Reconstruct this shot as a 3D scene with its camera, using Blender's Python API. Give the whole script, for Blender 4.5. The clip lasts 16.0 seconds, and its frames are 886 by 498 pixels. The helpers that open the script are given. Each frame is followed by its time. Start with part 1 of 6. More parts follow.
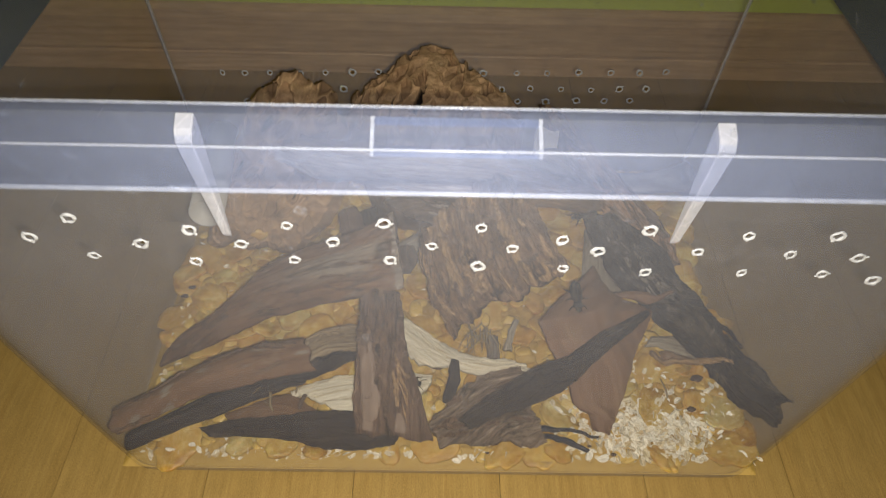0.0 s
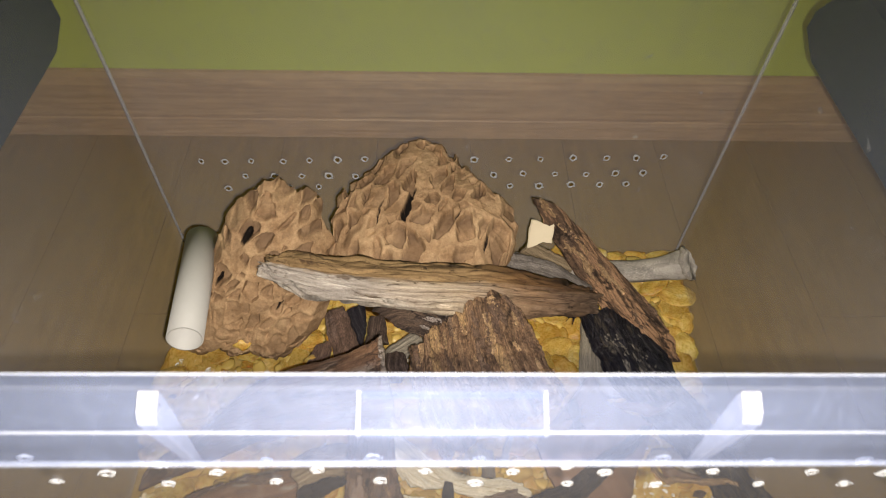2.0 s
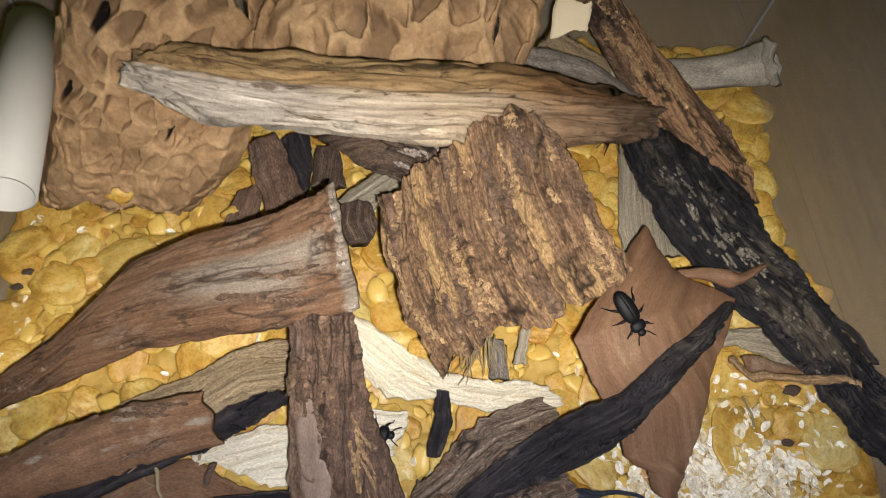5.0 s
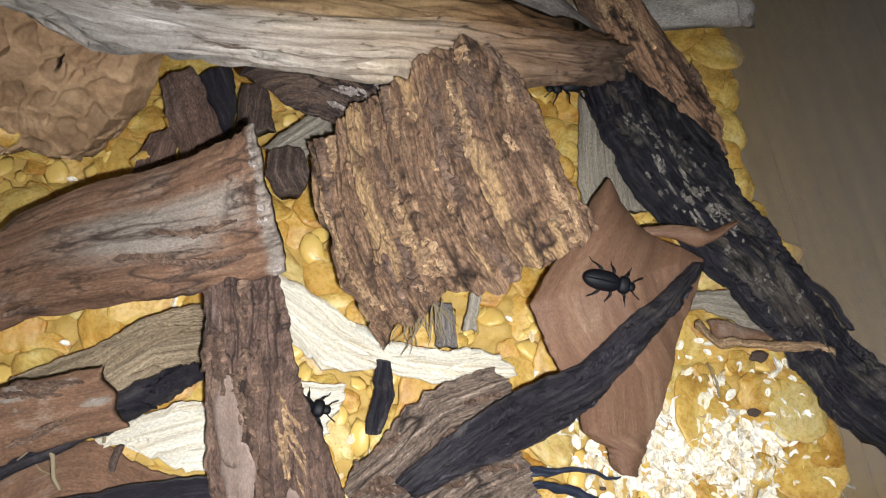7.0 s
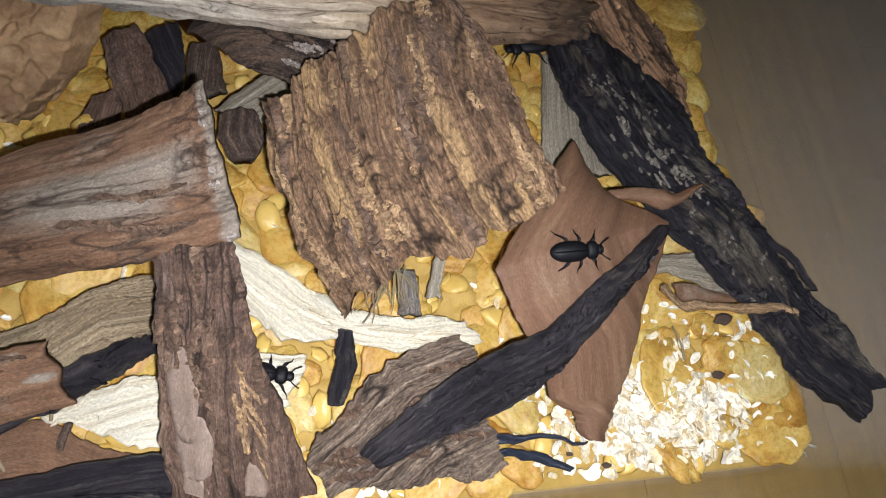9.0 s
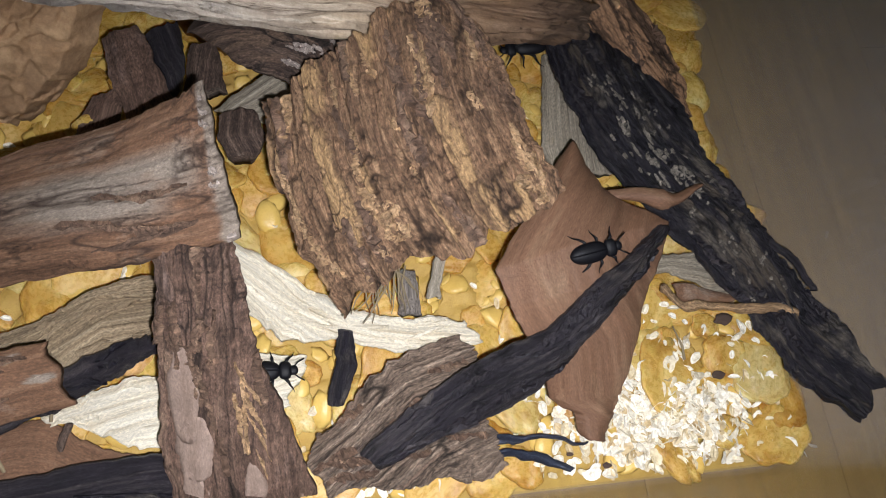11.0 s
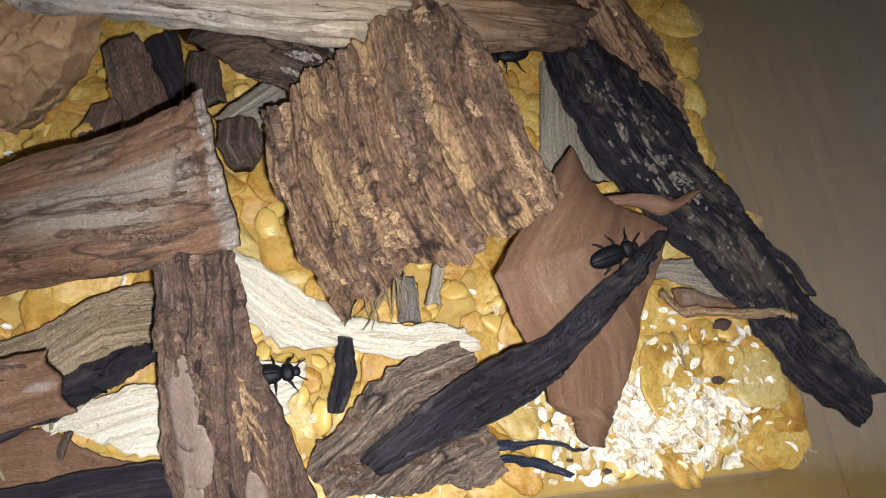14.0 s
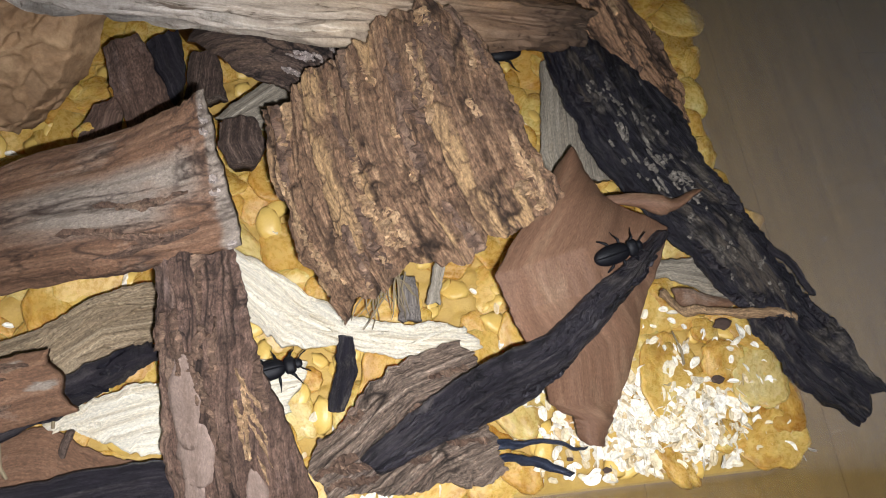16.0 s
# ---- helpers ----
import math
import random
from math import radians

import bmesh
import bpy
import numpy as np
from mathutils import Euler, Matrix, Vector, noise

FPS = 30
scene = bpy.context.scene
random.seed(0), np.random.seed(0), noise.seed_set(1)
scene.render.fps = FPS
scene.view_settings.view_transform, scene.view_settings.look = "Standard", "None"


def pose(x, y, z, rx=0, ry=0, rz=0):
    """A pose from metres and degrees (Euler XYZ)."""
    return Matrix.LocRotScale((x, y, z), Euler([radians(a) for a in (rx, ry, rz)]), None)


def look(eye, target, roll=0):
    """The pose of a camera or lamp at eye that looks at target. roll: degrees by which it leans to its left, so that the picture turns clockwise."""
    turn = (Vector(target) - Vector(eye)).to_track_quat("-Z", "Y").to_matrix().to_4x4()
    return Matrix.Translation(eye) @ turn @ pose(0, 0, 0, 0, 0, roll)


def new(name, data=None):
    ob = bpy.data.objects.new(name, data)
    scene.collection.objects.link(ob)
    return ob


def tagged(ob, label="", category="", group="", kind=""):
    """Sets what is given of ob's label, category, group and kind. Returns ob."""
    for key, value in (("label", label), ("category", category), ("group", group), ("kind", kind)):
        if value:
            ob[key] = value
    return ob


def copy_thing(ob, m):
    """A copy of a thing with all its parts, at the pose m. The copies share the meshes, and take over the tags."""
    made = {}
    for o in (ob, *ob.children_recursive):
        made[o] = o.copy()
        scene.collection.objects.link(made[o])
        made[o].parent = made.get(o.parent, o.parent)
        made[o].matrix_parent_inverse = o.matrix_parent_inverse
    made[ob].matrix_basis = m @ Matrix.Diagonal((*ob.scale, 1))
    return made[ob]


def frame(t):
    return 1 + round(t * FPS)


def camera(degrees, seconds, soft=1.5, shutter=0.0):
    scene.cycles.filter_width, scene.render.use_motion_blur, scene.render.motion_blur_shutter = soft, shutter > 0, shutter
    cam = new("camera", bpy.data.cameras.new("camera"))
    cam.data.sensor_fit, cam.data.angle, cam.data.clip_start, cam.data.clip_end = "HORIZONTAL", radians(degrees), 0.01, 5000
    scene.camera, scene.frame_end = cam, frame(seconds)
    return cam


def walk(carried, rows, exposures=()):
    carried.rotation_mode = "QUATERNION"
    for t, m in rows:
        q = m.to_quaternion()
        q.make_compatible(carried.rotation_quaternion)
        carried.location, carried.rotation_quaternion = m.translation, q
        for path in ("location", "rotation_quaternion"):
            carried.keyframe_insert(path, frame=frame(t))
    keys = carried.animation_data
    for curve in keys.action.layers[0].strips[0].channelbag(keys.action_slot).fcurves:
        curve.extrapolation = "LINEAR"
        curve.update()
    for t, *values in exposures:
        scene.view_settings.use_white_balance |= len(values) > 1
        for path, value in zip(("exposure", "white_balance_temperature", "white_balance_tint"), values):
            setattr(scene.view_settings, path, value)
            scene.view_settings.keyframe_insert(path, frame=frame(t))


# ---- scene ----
cam = camera(61.1, 16.0, soft=0.95, shutter=0.5)
PATH = [
    (0, (-0.008, 0.037, 0.62), (0.012, 1.399, -0.844), 1.6),
    (0.5, (0.0, 0.038, 0.648), (-0.019, 1.417, -0.801), 0.2),
    (1, (0.001, 0.055, 0.669), (0.006, 1.467, -0.748), 0.6),
    (1.5, (-0.004, 0.087, 0.676), (0.014, 1.474, -0.764), 1.0),
    (2, (-0.011, 0.142, 0.673), (0.039, 1.482, -0.812), 1.9),
    (2.5, (-0.021, 0.196, 0.644), (0.059, 1.461, -0.903), 3.6),
    (3, (-0.02, 0.234, 0.609), (0.031, 1.424, -0.997), 1.7),
    (3.5, (-0.018, 0.26, 0.561), (0.076, 1.38, -1.094), 2.8),
    (4, (-0.016, 0.272, 0.532), (0.061, 1.32, -1.17), 1.6),
    (4.2, (-0.022, 0.278, 0.522), (0.069, 1.296, -1.198), 2.5),
    (6.3, (-0.016, 0.314, 0.448), (0.211, 1.179, -1.341), 12.2),
    (6.5, (-0.015, 0.318, 0.447), (0.227, 1.164, -1.349), 13.3),
    (7, (-0.013, 0.319, 0.44), (0.273, 1.133, -1.364), 16.0),
    (7.5, (-0.013, 0.32, 0.434), (0.313, 1.095, -1.381), 18.7),
    (8, (-0.013, 0.32, 0.43), (0.354, 1.087, -1.38), 21.1),
    (8.5, (-0.013, 0.32, 0.428), (0.368, 1.082, -1.381), 21.9),
    (9, (-0.013, 0.32, 0.427), (0.377, 1.058, -1.39), 23.0),
    (11.5, (-0.013, 0.32, 0.427), (0.377, 1.059, -1.39), 22.9),
    (12, (-0.013, 0.32, 0.428), (0.375, 1.061, -1.389), 22.7),
    (12.5, (-0.013, 0.32, 0.428), (0.37, 1.056, -1.392), 22.6),
    (13, (-0.013, 0.32, 0.428), (0.375, 1.062, -1.388), 22.6),
    (13.5, (-0.013, 0.32, 0.428), (0.376, 1.066, -1.386), 22.5),
    (14, (-0.013, 0.32, 0.428), (0.379, 1.073, -1.383), 22.4),
    (14.5, (-0.013, 0.32, 0.428), (0.38, 1.07, -1.384), 22.6),
    (15, (-0.013, 0.32, 0.428), (0.379, 1.069, -1.384), 22.6),
    (15.5, (-0.013, 0.32, 0.429), (0.379, 1.069, -1.384), 22.5),
    (16, (-0.013, 0.32, 0.429), (0.377, 1.07, -1.384), 22.4),
]
EXPOSURE = [(0.0, 0.84, 7150, 9), (0.5, 0.8, 7100, 9), (1.0, 0.08, 7000, 11), (1.5, 0.06, 7000, 12), (2.0, 1.12, 7050, 12), (2.5, 1.12, 7100, 13), (3.0, 1.04, 7150, 14), (3.5, 0.94, 7150, 14), (4.2, 0.82, 7150, 12),
            (6.3, 0.09, 6100, 10), (7.0, 0.18, 5950, 10), (8.0, 0.15, 5920, 10), (9.2, 0.06, 5930, 11), (11.5, -0.1, 5980, 13), (12.0, -0.06, 5980, 13), (13.0, 0.0, 5980, 12), (16.0, 0.05, 5960, 12)]
walk(cam, [(t, look(eye, target, roll)) for t, eye, target, roll in PATH], EXPOSURE)
TORCH = 16000.0  # the glow of the LED window that is carried beside the lens
scene.view_settings.exposure = 0.0

world = bpy.data.worlds.new("room_dark")
scene.world = world
world.use_nodes = True
world.node_tree.nodes["Background"].inputs[0].default_value = (0.75, 0.85, 1.0, 1)
world.node_tree.nodes["Background"].inputs[1].default_value = 0.02


# ---------------------------------------------------------------- materials
def node_mat(name):
    m = bpy.data.materials.new(name)
    m.use_nodes = True
    nt = m.node_tree
    return m, nt, nt.nodes["Principled BSDF"]


def link(nt, a, b):
    nt.links.new(a, b)


def coords(nt, kind, scale, rot=0.0):
    tc = nt.nodes.new("ShaderNodeTexCoord")
    mp = nt.nodes.new("ShaderNodeMapping")
    mp.inputs["Scale"].default_value = scale
    mp.inputs["Rotation"].default_value = (0, 0, rot)
    link(nt, tc.outputs[kind], mp.inputs["Vector"])
    return mp.outputs["Vector"]


def noise_tex(nt, vec, scale=1.0, detail=5.0, rough=0.6, dist=0.0):
    n = nt.nodes.new("ShaderNodeTexNoise")
    n.inputs["Scale"].default_value = scale
    n.inputs["Detail"].default_value = detail
    n.inputs["Roughness"].default_value = rough
    n.inputs["Distortion"].default_value = dist
    link(nt, vec, n.inputs["Vector"])
    return n.outputs["Fac"]


def ramp(nt, fac, stops):
    r = nt.nodes.new("ShaderNodeValToRGB")
    el = r.color_ramp.elements
    while len(el) < len(stops):
        el.new(0.5)
    for e, (p, c) in zip(el, stops):
        e.position, e.color = p, (*c, 1)
    link(nt, fac, r.inputs["Fac"])
    return r.outputs["Color"]


def mix_col(nt, fac, a, b, mode="MIX"):
    m = nt.nodes.new("ShaderNodeMix")
    m.data_type, m.blend_type = "RGBA", mode
    for sock, v in ((m.inputs[0], fac), (m.inputs[6], a), (m.inputs[7], b)):
        if isinstance(v, bpy.types.NodeSocket):
            link(nt, v, sock)
        elif isinstance(v, (int, float)):
            sock.default_value = v
        else:
            sock.default_value = (*v, 1)
    return m.outputs[2]


def add_bump(nt, b, height, strength=0.5, distance=0.001):
    bp = nt.nodes.new("ShaderNodeBump")
    bp.inputs["Strength"].default_value = strength
    bp.inputs["Distance"].default_value = distance
    link(nt, height, bp.inputs["Height"])
    link(nt, bp.outputs["Normal"], b.inputs["Normal"])


def grain_mat(name, dark, mid, light, stain, stain_at=0.6, fine=420.0, run=14.0, rough=0.8, bump=0.6, spread=0.18, flake=None, wave=0.06, rich=1.0, long=9.0):
    """Bark or wood whose fibres run along U; U and V are in metres. flake: the colour of the layer that shows where the outer one has come off."""
    m, nt, b = node_mat(name)
    g1 = noise_tex(nt, coords(nt, "UV", (run * 1.6, fine * 1.7, 1)), 1.0, 10, 0.74, wave)
    g2 = noise_tex(nt, coords(nt, "UV", (run * long, fine * 0.75, 1)), 1.0, 10, 0.75, wave)
    speck = noise_tex(nt, coords(nt, "UV", (520, 1000, 1)), 1.0, 5, 0.75)
    blot = noise_tex(nt, coords(nt, "UV", (20, 38, 1)), 1.0, 6, 0.68, 0.3)
    c = ramp(nt, g1, [(0.5 - spread, dark), (0.5, mid), (0.5 + spread, light)])
    c = mix_col(nt, 0.8 * rich, c, ramp(nt, g2, [(0.3, (0.3, 0.28, 0.27)), (0.5, (0.92, 0.92, 0.92)), (0.68, (1.55, 1.52, 1.48))]), "MULTIPLY")
    if flake:
        at = nt.nodes.new("ShaderNodeAttribute")
        at.attribute_name = "layer"
        fl = mix_col(nt, g2, [x * 0.55 for x in flake], [min(1, x * 1.35) for x in flake])
        c = mix_col(nt, at.outputs["Fac"], c, fl)
    sm = ramp(nt, mix_col(nt, 0.25, blot, g2), [(stain_at - 0.05, (0, 0, 0)), (stain_at + 0.08, (0.85, 0.85, 0.85))])
    st = mix_col(nt, g2, [x * 0.6 for x in stain], [min(1, x * 1.35) for x in stain])
    c = mix_col(nt, sm, c, st)
    c = mix_col(nt, 0.85 * rich, c, ramp(nt, speck, [(0.33, (0.2, 0.18, 0.17)), (0.47, (0.9, 0.9, 0.9)), (0.55, (1.15, 1.14, 1.12)), (0.7, (2.3, 2.25, 2.15))]), "MULTIPLY")
    # shade in cracks and between plates is painted here, through a vertex mask
    ck = nt.nodes.new("ShaderNodeAttribute")
    ck.attribute_name = "crack"
    c = mix_col(nt, ck.outputs["Fac"], c, [x * 0.32 for x in dark])
    link(nt, c, b.inputs["Base Color"])
    b.inputs["Roughness"].default_value = rough
    b.inputs["Specular IOR Level"].default_value = 0.35
    h = mix_col(nt, 0.35, mix_col(nt, 0.5, g1, g2), speck)
    add_bump(nt, b, h, min(1.0, bump * 1.2), 0.0034)
    return m


M_RED_BARK = grain_mat("red_brown_bark", (0.085, 0.044, 0.027), (0.172, 0.093, 0.053), (0.25, 0.15, 0.093), (0.27, 0.215, 0.17), 0.6, 100, 10, 0.75, 0.6, 0.22, (0.25, 0.205, 0.165), rich=0.6)
M_BARK = grain_mat("rough_brown_bark", (0.058, 0.032, 0.019), (0.195, 0.115, 0.067), (0.38, 0.245, 0.14), (0.08, 0.048, 0.034), 0.6, 210, 34, 0.85, 1.0, 0.2, (0.37, 0.235, 0.115))
M_DARK_BARK = grain_mat("dark_brown_bark", (0.022, 0.014, 0.012), (0.085, 0.056, 0.043), (0.21, 0.15, 0.115), (0.3, 0.26, 0.2), 0.62, 260, 12, 0.85, 1.0, 0.2, (0.15, 0.1, 0.07))
M_PURPLE_BARK = grain_mat("purplish_bark", (0.05, 0.03, 0.022), (0.14, 0.085, 0.062), (0.245, 0.16, 0.115), (0.22, 0.155, 0.13), 0.58, 160, 16, 0.8, 0.9, 0.22, (0.25, 0.165, 0.115))
M_SLANT_BARK = grain_mat("orange_brown_bark", (0.04, 0.022, 0.015), (0.13, 0.078, 0.05), (0.26, 0.16, 0.1), (0.35, 0.2, 0.11), 0.58, 200, 9, 0.8, 0.9, 0.2, (0.38, 0.22, 0.125))
M_CHAR = grain_mat("charred_bark", (0.004, 0.0035, 0.0065), (0.012, 0.0105, 0.017), (0.064, 0.056, 0.055), (0.17, 0.145, 0.115), 0.585, 230, 14, 0.45, 1.0, 0.2, (0.075, 0.06, 0.048))
M_CHAR_PLAIN = grain_mat("charred_strip", (0.005, 0.004, 0.007), (0.02, 0.017, 0.023), (0.07, 0.06, 0.06), (0.1, 0.085, 0.075), 0.6, 200, 12, 0.45, 0.9, 0.2, (0.04, 0.035, 0.035))
M_TWIG = grain_mat("bluish_char", (0.006, 0.008, 0.016), (0.022, 0.028, 0.05), (0.09, 0.1, 0.14), (0.05, 0.06, 0.09), 0.6, 200, 12, 0.35, 0.8)
M_LEAF_BARK = grain_mat("smooth_inner_bark", (0.14, 0.073, 0.043), (0.185, 0.1, 0.06), (0.235, 0.138, 0.084), (0.27, 0.175, 0.108), 0.58, 46, 3, 0.6, 0.35, 0.2, rich=0.5, long=6.0)
M_PALE_WOOD = grain_mat("pale_sapwood", (0.5, 0.41, 0.27), (0.8, 0.73, 0.58), (0.9, 0.86, 0.74), (0.58, 0.48, 0.33), 0.64, 200, 5, 0.75, 1.0, rich=0.42, long=2.0)
M_TAN_WOOD = grain_mat("weathered_tan_wood", (0.12, 0.085, 0.05), (0.3, 0.225, 0.14), (0.48, 0.39, 0.26), (0.16, 0.11, 0.065), 0.58, 260, 5, 0.8, 0.8, rich=0.8, long=2.5)
M_GREY_WOOD = grain_mat("weathered_grey_wood", (0.15, 0.125, 0.09), (0.3, 0.26, 0.2), (0.46, 0.41, 0.33), (0.26, 0.2, 0.12), 0.6, 280, 6, 0.8, 0.7, rich=0.7, long=2.5)
M_BONE = grain_mat("pale_grey_stick", (0.27, 0.24, 0.21), (0.35, 0.32, 0.285), (0.42, 0.39, 0.35), (0.28, 0.25, 0.22), 0.62, 50, 5, 0.75, 0.2)
M_FRONT_WOOD = grain_mat("grey_brown_wood", (0.05, 0.035, 0.027), (0.2, 0.145, 0.108), (0.46, 0.365, 0.285), (0.085, 0.065, 0.06), 0.6, 240, 12, 0.85, 1.0, 0.2, (0.22, 0.15, 0.11))


def log_mat():
    m, nt, b = node_mat("split_driftwood")
    g1 = noise_tex(nt, coords(nt, "UV", (16, 210, 1)), 1, 10, 0.75, 0.3)
    g2 = noise_tex(nt, coords(nt, "UV", (22, 90, 1)), 1, 8, 0.7, 0.6)
    pit = noise_tex(nt, coords(nt, "UV", (120, 300, 1)), 1, 5, 0.75, 0.6)
    speck = noise_tex(nt, coords(nt, "UV", (800, 1100, 1)), 1, 3, 0.7)
    tan = ramp(nt, g1, [(0.32, (0.09, 0.052, 0.022)), (0.48, (0.225, 0.14, 0.062)), (0.66, (0.36, 0.24, 0.115))])
    grey = ramp(nt, g1, [(0.3, (0.12, 0.095, 0.08)), (0.44, (0.33, 0.29, 0.255)), (0.55, (0.42, 0.375, 0.33)), (0.66, (0.72, 0.67, 0.6))])
    cream = ramp(nt, g1, [(0.3, (0.16, 0.1, 0.05)), (0.5, (0.4, 0.28, 0.145)), (0.66, (0.56, 0.44, 0.27))])
    sx = nt.nodes.new("ShaderNodeSeparateXYZ")
    tc = nt.nodes.new("ShaderNodeTexCoord")
    link(nt, tc.outputs["UV"], sx.inputs[0])
    turn = nt.nodes.new("ShaderNodeMath")
    turn.operation = "MULTIPLY_ADD"
    turn.inputs[1].default_value = 0.018
    link(nt, g2, turn.inputs[0])
    link(nt, sx.outputs["Y"], turn.inputs[2])
    sc = nt.nodes.new("ShaderNodeMath")
    sc.operation = "MULTIPLY"
    sc.inputs[1].default_value = 8.0
    link(nt, turn.outputs[0], sc.inputs[0])
    f = ramp(nt, sc.outputs[0], [(0.26, (0, 0, 0)), (0.31, (1, 1, 1))])
    gx = nt.nodes.new("ShaderNodeSeparateXYZ")
    link(nt, tc.outputs["Generated"], gx.inputs[0])
    c = mix_col(nt, ramp(nt, gx.outputs["X"], [(0.25, (0, 0, 0)), (0.55, (1, 1, 1))]), grey, mix_col(nt, g2, grey, cream))
    c = mix_col(nt, f, c, tan)
    end = ramp(nt, gx.outputs["X"], [(0.55, (1, 1, 1)), (0.72, (0.62, 0.47, 0.36)), (0.82, (0.42, 0.3, 0.23)), (0.98, (0.26, 0.19, 0.16))])
    c = mix_col(nt, 0.9, c, end, "MULTIPLY")
    pc = ramp(nt, pit, [(0.31, (0.2, 0.15, 0.11)), (0.39, (0.85, 0.83, 0.8)), (0.5, (1, 1, 1))])
    c = mix_col(nt, 0.9, c, pc, "MULTIPLY")
    c = mix_col(nt, 0.9, c, ramp(nt, g2, [(0.36, (0.3, 0.23, 0.17)), (0.43, (1, 1, 1)), (0.6, (1, 1, 1)), (0.68, (1.3, 1.28, 1.24))]), "MULTIPLY")
    c = mix_col(nt, 0.5, c, ramp(nt, speck, [(0.3, (0.6, 0.58, 0.56)), (0.7, (1.35, 1.33, 1.3))]), "MULTIPLY")
    link(nt, c, b.inputs["Base Color"])
    b.inputs["Roughness"].default_value = 0.8
    add_bump(nt, b, mix_col(nt, 0.5, g1, pc), 1.0, 0.0016)
    return m


def nest_mat():
    m, nt, b = node_mat("gnawed_soft_wood")
    n1 = noise_tex(nt, coords(nt, "Object", (1, 1, 1)), 45, 6, 0.65, 0.3)
    n2 = noise_tex(nt, coords(nt, "Object", (1, 1, 1)), 420, 6, 0.7)
    n3 = noise_tex(nt, coords(nt, "Object", (90, 90, 34)), 1, 6, 0.65, 0.4)
    c = ramp(nt, n1, [(0.33, (0.27, 0.165, 0.088)), (0.5, (0.39, 0.255, 0.145)), (0.68, (0.5, 0.345, 0.2))])
    c = mix_col(nt, 0.6, c, ramp(nt, n3, [(0.3, (0.6, 0.57, 0.54)), (0.65, (1.12, 1.1, 1.07))]), "MULTIPLY")
    c = mix_col(nt, 0.55, c, ramp(nt, n2, [(0.3, (0.6, 0.57, 0.55)), (0.7, (1.3, 1.28, 1.25))]), "MULTIPLY")
    # shade of the gnawed cavities, painted into the base colour by pit depth
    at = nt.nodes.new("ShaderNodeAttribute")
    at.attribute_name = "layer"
    pit_shade = mix_col(nt, n1, (0.105, 0.064, 0.038), (0.215, 0.135, 0.08))
    c = mix_col(nt, at.outputs["Fac"], c, pit_shade)
    # dark depth of the slits, put into the colour as near-black
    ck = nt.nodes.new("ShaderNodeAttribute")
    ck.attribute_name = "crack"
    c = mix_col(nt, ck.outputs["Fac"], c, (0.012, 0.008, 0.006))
    link(nt, c, b.inputs["Base Color"])
    b.inputs["Roughness"].default_value = 0.9
    b.inputs["Specular IOR Level"].default_value = 0.2
    add_bump(nt, b, n2, 0.45, 0.0007)
    return m


def chunk_mat():
    m, nt, b = node_mat("soft_yellow_feed")
    oi = nt.nodes.new("ShaderNodeObjectInfo")
    n1 = noise_tex(nt, coords(nt, "Generated", (1, 1, 1)), 2.2, 5, 0.55, 0.5)
    n2 = noise_tex(nt, coords(nt, "Generated", (1, 1, 1)), 14, 6, 0.65)
    n3 = noise_tex(nt, coords(nt, "Generated", (1, 1, 1)), 46, 3, 0.6)
    c = ramp(nt, n1, [(0.3, (0.38, 0.21, 0.045)), (0.45, (0.53, 0.335, 0.08)), (0.57, (0.61, 0.42, 0.125)), (0.72, (0.7, 0.54, 0.23))])
    c = mix_col(nt, 0.55, c, ramp(nt, n2, [(0.3, (0.66, 0.58, 0.5)), (0.5, (1, 1, 1)), (0.7, (1.15, 1.17, 1.3))]), "MULTIPLY")
    c = mix_col(nt, 0.7, c, ramp(nt, n3, [(0.26, (0.4, 0.3, 0.22)), (0.34, (1, 1, 1))]), "MULTIPLY")
    tint = ramp(nt, oi.outputs["Random"], [(0.0, (0.86, 0.74, 0.55)), (0.3, (1.02, 0.95, 0.85)), (0.7, (1.06, 1.08, 1.05)), (0.92, (1.0, 1.1, 1.25)), (1.0, (1.04, 1.2, 1.7))])
    c = mix_col(nt, 1.0, c, tint, "MULTIPLY")
    link(nt, c, b.inputs["Base Color"])
    link(nt, ramp(nt, n2, [(0.35, (0.16,) * 3), (0.65, (0.42,) * 3)]), b.inputs["Roughness"])
    b.inputs["Subsurface Weight"].default_value = 0.3
    b.inputs["Subsurface Radius"].default_value = (0.007, 0.0035, 0.001)
    b.inputs["Subsurface Scale"].default_value = 1.0
    add_bump(nt, b, mix_col(nt, 0.5, n2, n3), 0.4, 0.0016)
    return m


def plain_mat(name, c1, c2, scale, rough, bump=0.2, metal=0.0, kind="Object"):
    m, nt, b = node_mat(name)
    n1 = noise_tex(nt, coords(nt, kind, (1, 1, 1)), scale, 5, 0.6, 0.3)
    n2 = noise_tex(nt, coords(nt, kind, (1, 1, 1)), scale * 9, 4, 0.6)
    link(nt, mix_col(nt, mix_col(nt, 0.35, n1, n2), c1, c2), b.inputs["Base Color"])
    b.inputs["Roughness"].default_value = rough
    b.inputs["Metallic"].default_value = metal
    if bump:
        add_bump(nt, b, n2, bump, 0.0008)
    return m


